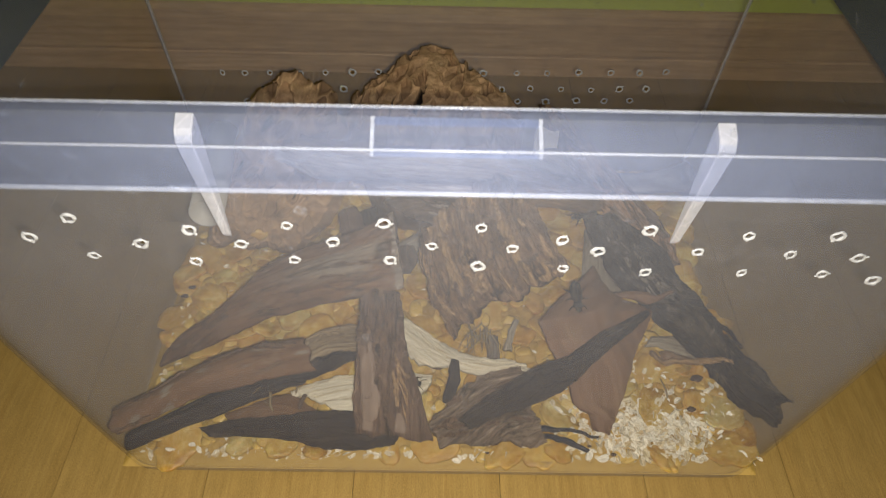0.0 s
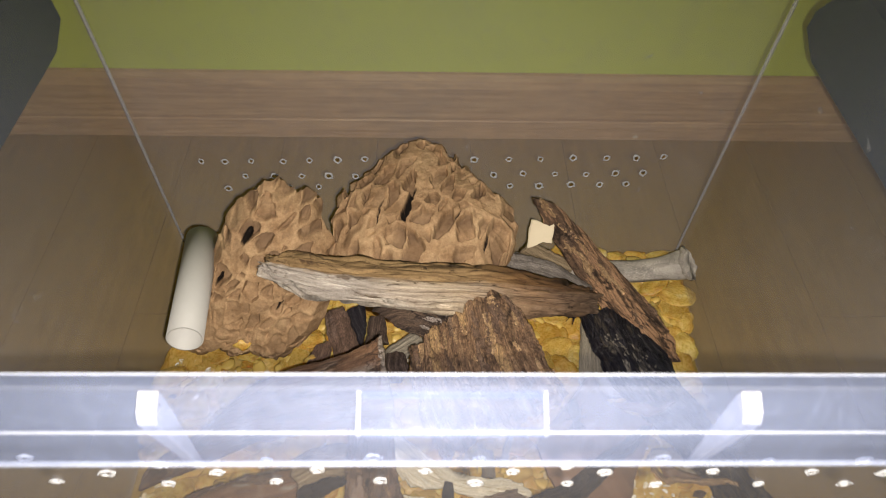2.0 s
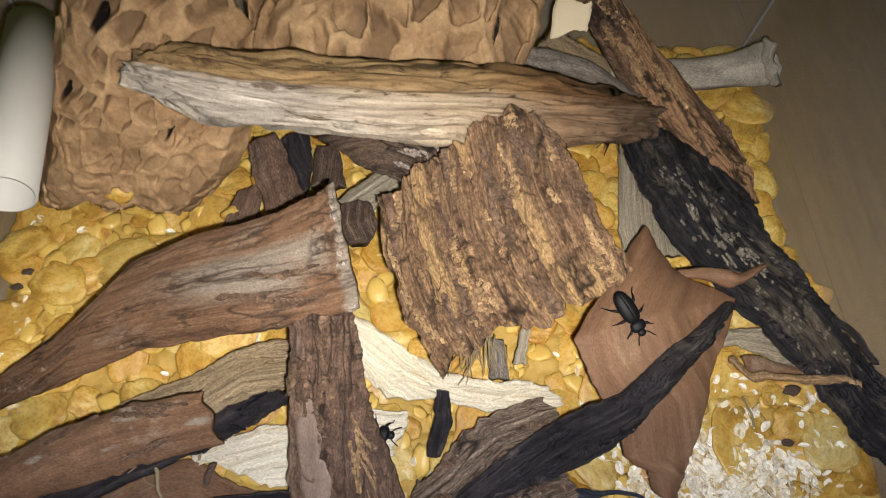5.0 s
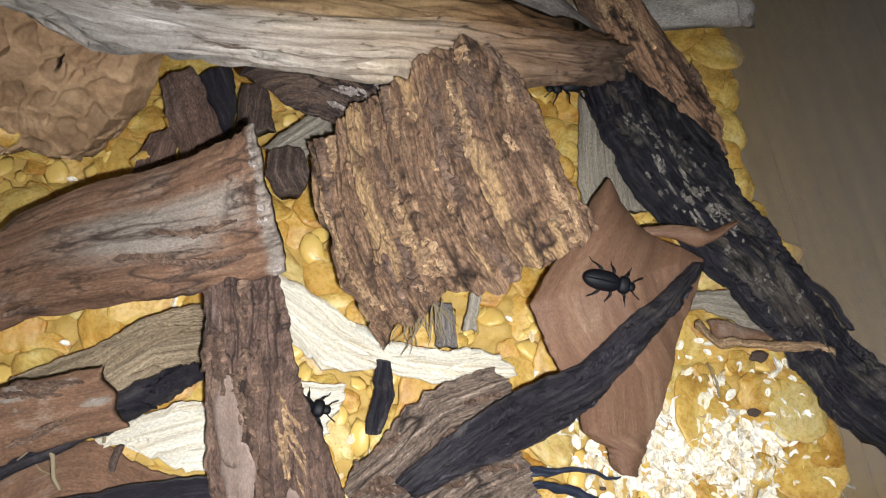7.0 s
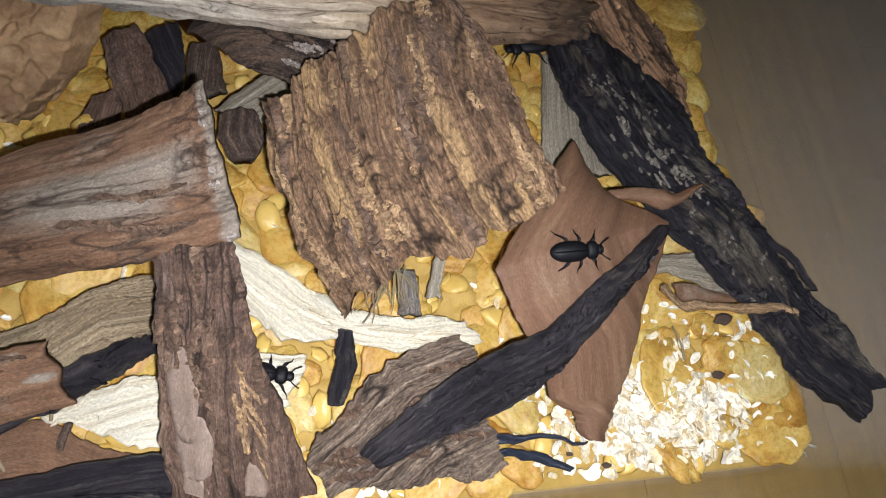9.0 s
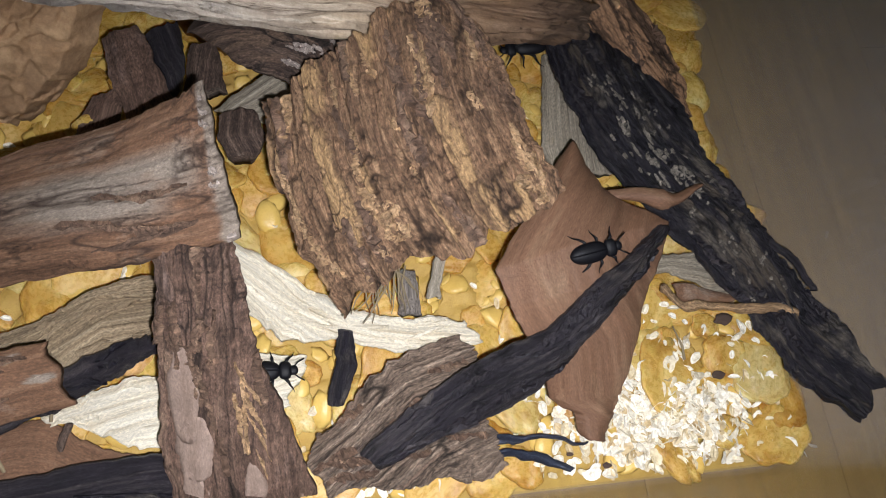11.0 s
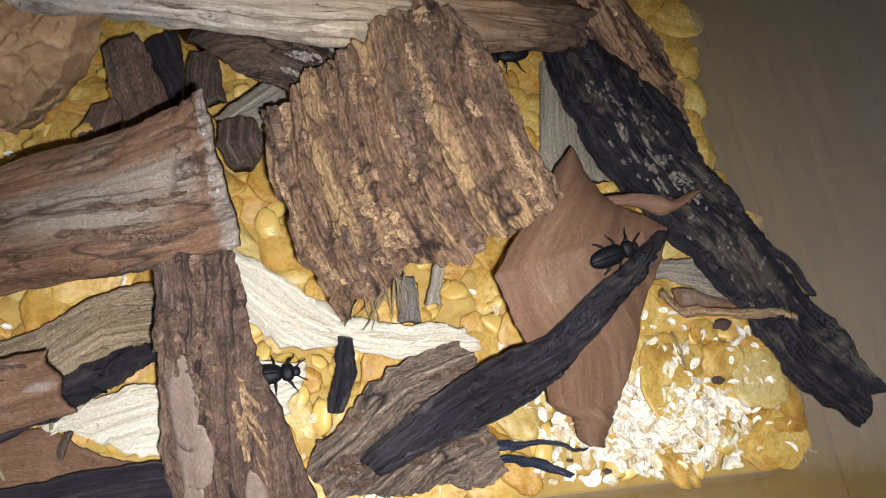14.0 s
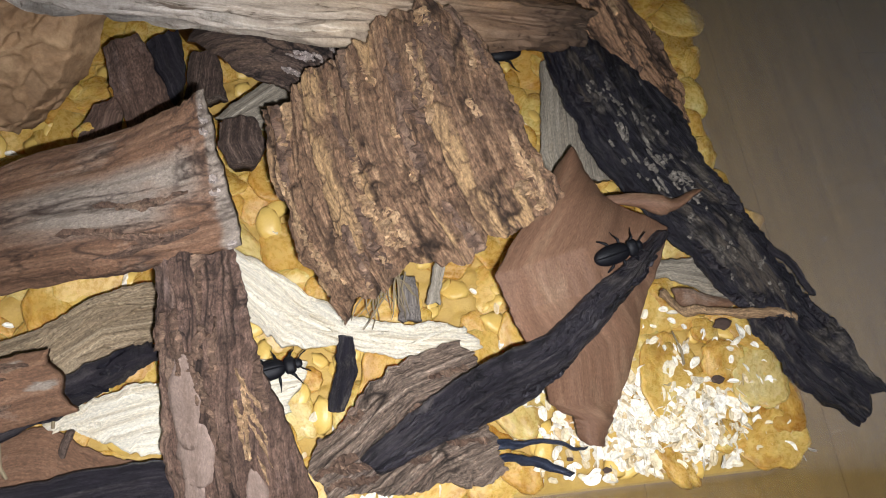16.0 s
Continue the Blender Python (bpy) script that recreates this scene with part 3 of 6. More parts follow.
def gnawed_lump(name, centre, U, V, depth, seed, label, radii, cell=0.022, pit=0.016, n_r=120, n_a=320, spread=(1.0, 0.5), slits=(), turn=25.0, calm=1.2):
    """A gnawed lump of soft wood: a facing plane with pits and grooves, closed behind. radii: how far its outline reaches, at even steps round it. calm: how low the carving reaches."""
    C, U, V = Vector(centre), Vector(U), Vector(V)
    N = U.cross(V).normalized()
    if N.z < 0 and N.y > 0:
        N = -N
    ul, vl = U.length, V.length
    bm = bmesh.new()
    lyr = bm.verts.layers.float.new("layer")
    crk = bm.verts.layers.float.new("crack")
    o = seed * 3.7
    rings = []
    for i in range(n_r + 1):
        s = i / n_r
        ring = []
        for k in range(n_a):
            a = 2 * math.pi * k / n_a
            edge = np.interp(k / n_a * len(radii), range(len(radii) + 1), list(radii) + [radii[0]])
            edge += 0.03 * fb(math.cos(a) * 9 + o, math.sin(a) * 9, o, 4) + 0.02 * nz(math.cos(a) * 26, math.sin(a) * 26, o)
            ca, sa = math.cos(a), math.sin(a)
            x, y = s * edge * ca, s * edge * sa
            px, py = x * ul, y * vl
            wx, wy = px + 0.009 * nz(px * 38, py * 38, o) + 0.0016 * nz(px * 230, py * 230, o), py + 0.009 * nz(px * 38, py * 38, o + 5) + 0.0016 * nz(px * 230, py * 230, o + 3)
            tx, ty = wx * math.cos(radians(turn)) - wy * math.sin(radians(turn)), wx * math.sin(radians(turn)) + wy * math.cos(radians(turn))
            dist, pts = noise.voronoi(Vector((tx * spread[0] / cell, ty * spread[1] / cell, o)))
            r = math.sin(pts[0].x * 12.9898 + pts[0].y * 78.233) * 43758.5453
            r -= math.floor(r)
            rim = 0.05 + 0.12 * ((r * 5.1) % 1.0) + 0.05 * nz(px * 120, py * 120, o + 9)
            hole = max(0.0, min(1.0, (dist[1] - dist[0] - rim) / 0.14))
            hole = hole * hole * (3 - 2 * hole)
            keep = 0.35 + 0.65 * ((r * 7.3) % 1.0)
            if (r * 3.7) % 1.0 < 0.18:
                keep = 0.06
            keep *= 0.25 + 0.75 * max(0.0, min(1.0, (y + calm) / 0.5))
            fold = abs(nz(tx * 42, ty * 20, o + 70))
            h = -pit * hole * keep - 0.0022 * max(0.0, 1 - fold / 0.3) + 0.005 * fb(px * 22, py * 22, o + 2, 3) + 0.0007 * fb(px * 150, py * 150, o + 1, 5)
            # mask for the slits' painted darkness
            dark = 0.0
            for sx, sy, sl, sw, sa2, sd in slits:
                rx, ry = px - sx, py - sy
                qa = rx * math.cos(sa2) + ry * math.sin(sa2)
                qb = -rx * math.sin(sa2) + ry * math.cos(sa2)
                qb += 0.0012 * nz(qa * 300, sl * 900)
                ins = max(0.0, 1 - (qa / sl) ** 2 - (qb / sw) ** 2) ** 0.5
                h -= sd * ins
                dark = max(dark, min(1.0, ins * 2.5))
            h += 0.02 * (1 - s * s) - 0.014 * max(0, s - 0.82) / 0.18
            nv = bm.verts.new(C + U * x + V * y + N * h)
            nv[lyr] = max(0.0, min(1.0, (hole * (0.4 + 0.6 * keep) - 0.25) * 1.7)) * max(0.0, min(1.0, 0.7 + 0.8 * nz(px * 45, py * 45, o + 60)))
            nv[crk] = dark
            ring.append(nv)
        rings.append(ring)
    back = []
    for k in range(n_a):
        p = rings[-1][k].co
        q = p - N * depth + (C - p) * 0.12
        q.z = max(q.z, 0.02)
        q.y = min(q.y, 0.722)
        back.append(bm.verts.new(q))
    rings.append(back)
    for i in range(len(rings) - 1):
        for k in range(n_a):
            k2 = (k + 1) % n_a
            bm.faces.new((rings[i][k], rings[i][k2], rings[i + 1][k2], rings[i + 1][k]))
    cb = bm.verts.new(sum((v.co for v in back), Vector()) / n_a)
    for k in range(n_a):
        bm.faces.new((cb, back[(k + 1) % n_a], back[k]))
    bmesh.ops.remove_doubles(bm, verts=rings[0], dist=0.00001)
    bmesh.ops.recalc_face_normals(bm, faces=bm.faces[:])
    return tagged(part(name, bm, M_NEST), label, "wood")


def tube_bm(bm, pts, radii, n=7):
    rows = []
    for i, p in enumerate(pts):
        p = Vector(p)
        d = (Vector(pts[min(i + 1, len(pts) - 1)]) - Vector(pts[max(i - 1, 0)])).normalized()
        s = d.cross(Vector((0, 0.01, 1))).normalized()
        u = s.cross(d)
        rows.append([bm.verts.new(p + s * (radii[i] * math.cos(2 * math.pi * k / n)) + u * (radii[i] * math.sin(2 * math.pi * k / n))) for k in range(n)])
    for a, b in zip(rows, rows[1:]):
        for k in range(n):
            bm.faces.new((a[k], a[(k + 1) % n], b[(k + 1) % n], b[k]))
    bm.faces.new(rows[0][::-1])
    bm.faces.new(rows[-1])


# ---------------------------------------------------------------- the room
WALL_Y = 0.973


def room():
    floor = tagged(part("floor", box_bm(-2.0, -1.6, -0.06, 2.0, 1.1, -0.012), M_PLANK), "yellow wood laminate floor under the box", "floor", kind="structure")
    for nm, b, mt, lb in (("wall_north", (-2.0, WALL_Y, -0.06, 2.0, WALL_Y + 0.12, 2.5), M_GREEN, "green painted plaster wall behind the box"),
                          ("wall_south", (-2.0, -1.72, -0.06, 2.0, -1.6, 2.5), M_ROOM, "plain painted wall"),
                          ("wall_west", (-2.12, -1.72, -0.06, -2.0, 1.1, 2.5), M_ROOM, "plain painted wall"),
                          ("wall_east", (2.0, -1.72, -0.06, 2.12, 1.1, 2.5), M_ROOM, "plain painted wall"),
                          ("ceiling", (-2.12, -1.72, 2.5, 2.12, 1.1, 2.6), M_ROOM, "plain pale ceiling")):
        tagged(part(nm, box_bm(*b), mt, smooth=False), lb, "wall" if "wall" in nm else "ceiling", kind="structure")
    # skirting with a small rounded top and a shallow groove
    bm = bmesh.new()
    uvl = bm.loops.layers.uv.new("UVMap")
    prof = [(0.0, -0.012), (-0.014, -0.012), (-0.014, 0.028), (-0.0125, 0.03), (-0.0125, 0.033), (-0.014, 0.035), (-0.014, 0.082), (-0.011, 0.092), (-0.005, 0.098), (0.0, 0.099)]
    rows = []
    for i in range(41):
        x = -2 + 4 * i / 40
        rows.append([bm.verts.new((x, WALL_Y - 0.001 + dy, z)) for dy, z in prof])
    for i in range(40):
        for j in range(len(prof) - 1):
            bm.faces.new((rows[i][j], rows[i + 1][j], rows[i + 1][j + 1], rows[i][j + 1]))
    bmesh.ops.recalc_face_normals(bm, faces=bm.faces[:])
    for f in bm.faces:
        for lp in f.loops:
            lp[uvl].uv = (lp.vert.co.x, lp.vert.co.z + lp.vert.co.y)
    tagged(part("baseboard", bm, M_SKIRT, smooth=False), "brown wood-grain skirting board along the green wall", "baseboard", kind="structure")
    return floor


FLOOR = room()


# ---------------------------------------------------------------- the plastic box
HX, Y0, Y1, LEAN_OUT, TOP = 0.282, 0.340, 0.735, 0.109, 0.424
FRONT_HOLES = [(-0.244, 0.320), (-0.217, 0.335), (-0.191, 0.351), (-0.189, 0.32), (-0.161, 0.331), (-0.133, 0.343), (-0.136, 0.316), (-0.109, 0.332), (-0.083, 0.348), (-0.083, 0.319),
               (-0.061, 0.335), (-0.034, 0.351), (-0.032, 0.32), (-0.01, 0.333), (0.015, 0.349), (0.015, 0.316), (0.032, 0.332), (0.057, 0.34), (0.061, 0.315), (0.077, 0.331),
               (0.1, 0.349), (0.106, 0.313), (0.129, 0.332), (0.151, 0.346), (0.158, 0.314), (0.178, 0.331), (0.196, 0.347), (0.202, 0.314), (0.215, 0.329), (0.232, 0.309), (0.241, 0.347)]
BACK_ROWS = [(0.1417, [-0.249, -0.224, -0.196, -0.162, -0.134, -0.104, -0.075, -0.035, 0.005, 0.042, 0.079, 0.113, 0.148, 0.184, 0.216, 0.245]),
             (0.1215, [-0.205, -0.174, -0.144, -0.115, -0.086, 0.064, 0.096, 0.131, 0.165, 0.197, 0.227]),
             (0.106, [-0.226, -0.158, -0.127, 0.083, 0.115, 0.15, 0.182, 0.211])]


def outline(grow, r, z, n=7):
    """The box's rounded rectangle, grown outwards by grow."""
    pts = []
    x, y0, y1 = HX + grow, Y0 - grow, Y1 + grow
    for cx, cy, a0 in ((x - r, y1 - r, 0), (-x + r, y1 - r, 90), (-x + r, y0 + r, 180), (x - r, y0 + r, 270)):
        for i in range(n + 1):
            a = radians(a0 + 90 * i / n)
            pts.append(Vector((cx + r * math.cos(a), cy + r * math.sin(a), z)))
    return pts


def loft(loops, closed=True, caps=False):
    bm = bmesh.new()
    rows = [[bm.verts.new(p) for p in lp] for lp in loops]
    n = len(rows[0])
    for a, b in zip(rows, rows[1:] + (rows[:1] if closed else [])):
        for k in range(n):
            bm.faces.new((a[k], a[(k + 1) % n], b[(k + 1) % n], b[k]))
    if caps:
        bm.faces.new(rows[0][::-1])
        bm.faces.new(rows[-1])
    bmesh.ops.recalc_face_normals(bm, faces=bm.faces[:])
    return bm


def hole_spots():
    for x, z in FRONT_HOLES:
        yield Vector((x, Y0 - LEAN_OUT * (z + 0.0025), z + 0.0025)), -1
    for z, xs in BACK_ROWS:
        for i, x in enumerate(xs):
            h = z + 0.02 * x + 0.0025 * nz(x * 40, z * 90)
            yield Vector((x, Y1 + LEAN_OUT * h, h)), 1


def storage_box():
    root = tagged(new("storage_box"), "large clear plastic storage box with drilled air holes and dark handles", "storage box")
    t = 0.0022
    outer = [outline(-0.012, 0.03, 0.0), outline(-0.004, 0.032, 0.0015), outline(0.0, 0.034, 0.006)]
    outer += [outline(LEAN_OUT * z, 0.034 + 0.02 * z, z) for z in (0.06, 0.2, 0.3, 0.4, TOP)]
    inner = [outline(LEAN_OUT * z - t, 0.032 + 0.02 * z, z) for z in (TOP, 0.4, 0.3, 0.2, 0.06)]
    inner += [outline(-t, 0.032, 0.008), outline(-0.006, 0.03, 0.004), outline(-0.014, 0.028, 0.003)]
    shell = part("body", loft(outer + inner, closed=False, caps=True), M_WALL_PLASTIC, None)
    # drilled holes go right through the walls
    cut = bmesh.new()
    random.seed(5)
    for p, s in hole_spots():
        tilt = math.degrees(math.atan(LEAN_OUT)) * s
        bmesh.ops.create_cone(cut, cap_ends=True, segments=10, radius1=0.0027, radius2=0.0027, depth=0.03,
                              matrix=Matrix.Translation(p) @ Matrix.Rotation(radians(90 - tilt), 4, "X"))
    cutter = part("cutter", cut, M_WALL_PLASTIC)
    mod = shell.modifiers.new("drill", "BOOLEAN")
    mod.operation, mod.object, mod.solver = "DIFFERENCE", cutter, "EXACT"
    bpy.context.view_layer.update()
    drilled = bpy.data.meshes.new_from_object(shell.evaluated_get(bpy.context.evaluated_depsgraph_get()))
    shell.modifiers.clear()
    shell.data = drilled
    bpy.data.objects.remove(cutter)
    drilled.materials.clear()
    drilled.materials.append(M_WALL_PLASTIC)
    for p in drilled.polygons:
        p.use_smooth = False
    shell.parent = root
    # melted burrs round the holes
    shapes = []
    for k in range(7):
        bm = bmesh.new()
        n, m2 = 14, 6
        rings = []
        for i in range(n):
            a = 2 * math.pi * i / n
            R = 0.0037 * (1 + 0.16 * nz(math.cos(a) * 1.6, math.sin(a) * 1.6, k * 3.1))
            w = 0.0011 * (1.0 + 0.9 * nz(math.cos(a) * 2.5, math.sin(a) * 2.5, k * 7.7 + 3))
            w = max(0.0005, w)
            rings.append([bm.verts.new(((R + w * math.cos(b)) * math.cos(a), (R + w * math.cos(b)) * math.sin(a) * 0.9, 0.7 * w * math.sin(b))) for b in [2 * math.pi * j / m2 for j in range(m2)]])
        for i in range(n):
            for j in range(m2):
                bm.faces.new((rings[i][j], rings[(i + 1) % n][j], rings[(i + 1) % n][(j + 1) % m2], rings[i][(j + 1) % m2]))
        for q in range(2):
            a = 2.2 * k + 2.9 * q
            bmesh.ops.create_icosphere(bm, subdivisions=1, radius=0.0011, matrix=Matrix.Translation((0.0047 * math.cos(a), 0.0045 * math.sin(a), 0.0003)) @ Matrix.Diagonal((1.4, 0.7, 0.5, 1)))
        bmesh.ops.recalc_face_normals(bm, faces=bm.faces[:])
        me = bpy.data.meshes.new("hole_burr")
        bm.to_mesh(me)
        bm.free()
        me.materials.append(M_BURR)
        for p in me.polygons:
            p.use_smooth = True
        shapes.append(me)
    for i, (p, s) in enumerate(hole_spots()):
        ob = new("hole_burr", shapes[i % 7])
        tilt = math.degrees(math.atan(LEAN_OUT)) * s
        sz = random.uniform(0.85, 1.2) * (0.78 if s < 0 else 0.85)
        ob.parent = root
        ob.matrix_basis = Matrix.Translation(p) @ Matrix.Rotation(radians(90 - tilt), 4, "X") @ Matrix.Rotation(random.uniform(0, 6.3), 4, "Z") @ Matrix.Diagonal((sz, sz, sz, 1))
    # rim: lip, sloping shoulder and hanging skirt
    g = LEAN_OUT * TOP
    prof = [(g - 0.0070, 0.4215), (g - 0.0066, 0.4258), (g - 0.0040, 0.4270), (g + 0.0015, 0.4264), (g + 0.006, 0.4238), (g + 0.013, 0.4207), (g + 0.0155, 0.4200), (g + 0.0158, 0.4000),
            (g + 0.0175, 0.3975), (g + 0.0175, 0.3962), (g + 0.0148, 0.3962), (g + 0.0135, 0.4000), (g + 0.0133, 0.4175), (g + 0.011, 0.4185), (g + 0.0055, 0.4208), (g + 0.0005, 0.4225)]
    part("rim", loft([outline(gr, 0.042 + max(0, gr - g), z) for gr, z in prof]), M_RIM_PLASTIC, root, "milky translucent rim with a hanging skirt")
    # brackets under the front and back rim
    for x in (-0.114, 0.114):
        for s in (-1, 1):
            bm = bmesh.new()
            yw = lambda z: (Y0 - LEAN_OUT * z) if s < 0 else (Y1 + LEAN_OUT * z)
            prof2 = [(yw(0.341) - s * 0.0004, 0.341), (yw(0.345) + s * 0.0022, 0.345), (yw(0.395) + s * 0.0095, 0.395), (yw(0.4195) + s * 0.0125, 0.4195), (yw(TOP) + s * 0.009, 0.4240), (yw(TOP) + s * 0.002, 0.4275), (yw(TOP), 0.422)]
            w0 = 0.0036
            lo = [bm.verts.new((x - w0 * (0.6 + 0.55 * (z - 0.345) / 0.09), y, z)) for y, z in prof2]
            hi = [bm.verts.new((x + w0 * (0.6 + 0.55 * (z - 0.345) / 0.09), y, z)) for y, z in prof2]
            n = len(prof2)
            for k in range(n):
                bm.faces.new((lo[k], lo[(k + 1) % n], hi[(k + 1) % n], hi[k]))
            bm.faces.new(lo[::-1])
            bm.faces.new(hi)
            bmesh.ops.recalc_face_normals(bm, faces=bm.faces[:])
            bmesh.ops.bevel(bm, geom=bm.edges[:], offset=0.0006, segments=1, affect="EDGES")
            part("bracket", bm, M_RIB_PLASTIC, root, "frosted plastic bracket", smooth=False)
    # bright lines round the rim's edges, put into the shape as paler beads
    for gr, z, r in ((g - 0.0058, 0.4262, 0.0009), (g + 0.0156, 0.4202, 0.0008), (g + 0.0165, 0.3968, 0.0014)):
        part("rim_edge", loft([outline(gr + r * math.cos(a), 0.045, z + r * math.sin(a)) for a in [2 * math.pi * k / 6 for k in range(6)]]), M_EDGE_PLASTIC, root)
    # raised label frame on the rim's sloping shoulder
    yl = Y0 - LEAN_OUT * TOP
    for x0, x1, d0, d1 in ((-0.0362, -0.0345, 0.002, 0.0155), (0.0345, 0.0362, 0.002, 0.0155), (-0.0344, 0.0344, 0.0022, 0.0032), (-0.0344, 0.0344, 0.0140, 0.0155)):
        bm = bmesh.new()
        zt = lambda d: 0.4272 - 0.56 * (d - 0.002)
        q = [bm.verts.new((x, yl - d, zt(d) + up)) for x, d, up in ((x0, d0, 0), (x1, d0, 0), (x1, d1, 0), (x0, d1, 0), (x0, d0, -0.003), (x1, d0, -0.003), (x1, d1, -0.003), (x0, d1, -0.003))]
        for f in ((0, 1, 2, 3), (7, 6, 5, 4), (0, 4, 5, 1), (1, 5, 6, 2), (2, 6, 7, 3), (3, 7, 4, 0)):
            bm.faces.new([q[i] for i in f])
        bmesh.ops.recalc_face_normals(bm, faces=bm.faces[:])
        part("label_edge", bm, M_EDGE_PLASTIC if x1 - x0 < 0.01 else M_RIM_PLASTIC, root, smooth=False)
    # glint of the back corners, put into the shape as raised frosted beads
    for s in (-1, 1):
        bm = bmesh.new()
        tube_bm(bm, [(s * 0.2838, 0.7265, 0.02), (s * (0.2798 + 0.109 * 0.22), 0.7375, 0.22), (s * (0.2798 + 0.109 * 0.425), 0.7495, 0.425)], [0.0014, 0.0019, 0.0021], 6)
        part("glint_bead", bm, M_RIB_PLASTIC, root)
    # dark clip handles on the short sides
    for s in (-1, 1):
        xw = lambda z: s * (HX + LEAN_OUT * z)
        bm = bmesh.new()
        ya, yb = 0.365, 0.715
        rows = []
        for y in np.linspace(ya, yb, 13):
            f = (y - ya) / (yb - ya)
            dz = 0.0
            if f < 0.12 or f > 0.88:
                e = min(f, 1 - f) / 0.12
                dz = 0.014 * (1 - math.sqrt(max(0, 1 - (1 - e) ** 2)))
            zs = [0.312 + dz, 0.335, 0.365 - 2 * dz, 0.384 - 3 * dz, 0.385 - 3 * dz, 0.335, 0.312 + dz]
            off = [0.0012, 0.0012, 0.0012, 0.0012, 0.0065, 0.0085, 0.0065]
            rows.append([bm.verts.new((xw(min(z, TOP)) + s * d, y, z)) for z, d in zip(zs, off)])
        n = len(rows[0])
        for a, b in zip(rows, rows[1:]):
            for k in range(n):
                bm.faces.new((a[k], a[(k + 1) % n], b[(k + 1) % n], b[k]))
        bm.faces.new(rows[0])
        bm.faces.new(rows[-1][::-1])
        bmesh.ops.recalc_face_normals(bm, faces=bm.faces[:])
        handle = part("clip_handle", bm, M_HANDLE, root, "dark blue-grey plastic clip handle", smooth=False)
        x0, x1 = sorted((xw(TOP) + s * 0.0182, xw(TOP) + s * 0.0235))
        part("grip_bar", box_bm(x0, 0.40, 0.384, x1, 0.68, 0.428, 0.0015), M_HANDLE, handle, smooth=False)
        x0, x1 = sorted((xw(0.38) + s * 0.004, xw(TOP) + s * 0.0235))
        part("grip_web", box_bm(x0, 0.42, 0.377, x1, 0.66, 0.3845, 0.001), M_HANDLE, handle, smooth=False)
        for y in (0.39, 0.69):
            bm = box_bm(xw(TOP) + (0.004 if s > 0 else -0.019), y - 0.004, 0.36, xw(TOP) + (0.019 if s > 0 else -0.004), y + 0.004, 0.4245, 0.001)
            part("bracket", bm, M_RIB_PLASTIC, root, "frosted plastic bracket", smooth=False)
    return root


BOX = storage_box()


# ---------------------------------------------------------------- bedding
def bed():
    bm = bmesh.new()
    nx, ny = 220, 156
    g = []
    for j in range(ny + 1):
        row = []
        for i in range(nx + 1):
            x = -0.2785 + 0.557 * i / nx
            y = 0.3435 + 0.388 * j / ny
            e = min(1.0, min(i, nx - i, j, ny - j) / 6)
            z = 0.0045 + e * (0.0095 + 0.004 * fb(x * 40, y * 40, 3) + 0.003 * fb(x * 160, y * 160, 5) + 0.0012 * fb(x * 480, y * 480, 8))
            row.append(bm.verts.new((x, y, max(z, 0.0042))))
        g.append(row)
    for j in range(ny):
        for i in range(nx):
            bm.faces.new((g[j][i], g[j][i + 1], g[j + 1][i + 1], g[j + 1][i]))
    low = [bm.verts.new((sx * 0.276, 0.537 + sy * 0.19, 0.0042)) for sx, sy in ((-1, -1), (1, -1), (1, 1), (-1, 1))]
    bm.faces.new(low)
    tagged(part("feed_bed", bm, M_BED), "thin bed of crumbly yellow feed on the box floor", "bedding", kind="stuff")


def chunk_meshes():
    """Soft, flattened pieces with a rounded rim and a slightly dented top."""
    out = []
    for k in range(12):
        bm = bmesh.new()
        bmesh.ops.create_icosphere(bm, subdivisions=4, radius=1.0)
        for v in bm.verts:
            c = v.co.copy()
            a = math.atan2(c.y, c.x)
            r = 1 + 0.26 * nz(math.cos(a) * 1.1 + k * 5, math.sin(a) * 1.1, k) + 0.12 * nz(math.cos(a) * 2.7 + k, math.sin(a) * 2.7, k * 2.0)
            flat = math.hypot(c.x, c.y)
            z = math.copysign(abs(c.z) ** 0.62, c.z)
            top = 0.34 * z + 0.2 * nz(c.x * 1.1 + k * 3, c.y * 1.1, k) + 0.09 * nz(c.x * 2.6 + k, c.y * 2.6, 3.0 + k) + 0.025 * nz(c.x * 7, c.y * 7, k)
            crease = max(0.0, 1 - abs(nz(c.x * 1.3 + k * 9, c.y * 1.3, k * 4.0)) / 0.09)
            v.co = Vector((c.x * r, c.y * r, top - (0.07 * crease * (1 - flat) if z > 0 else 0.0)))
        me = bpy.data.meshes.new("yellow_chunk")
        bm.to_mesh(me)
        bm.free()
        me.materials.append(M_CHUNK)
        for p in me.polygons:
            p.use_smooth = True
        out.append(me)
    return out


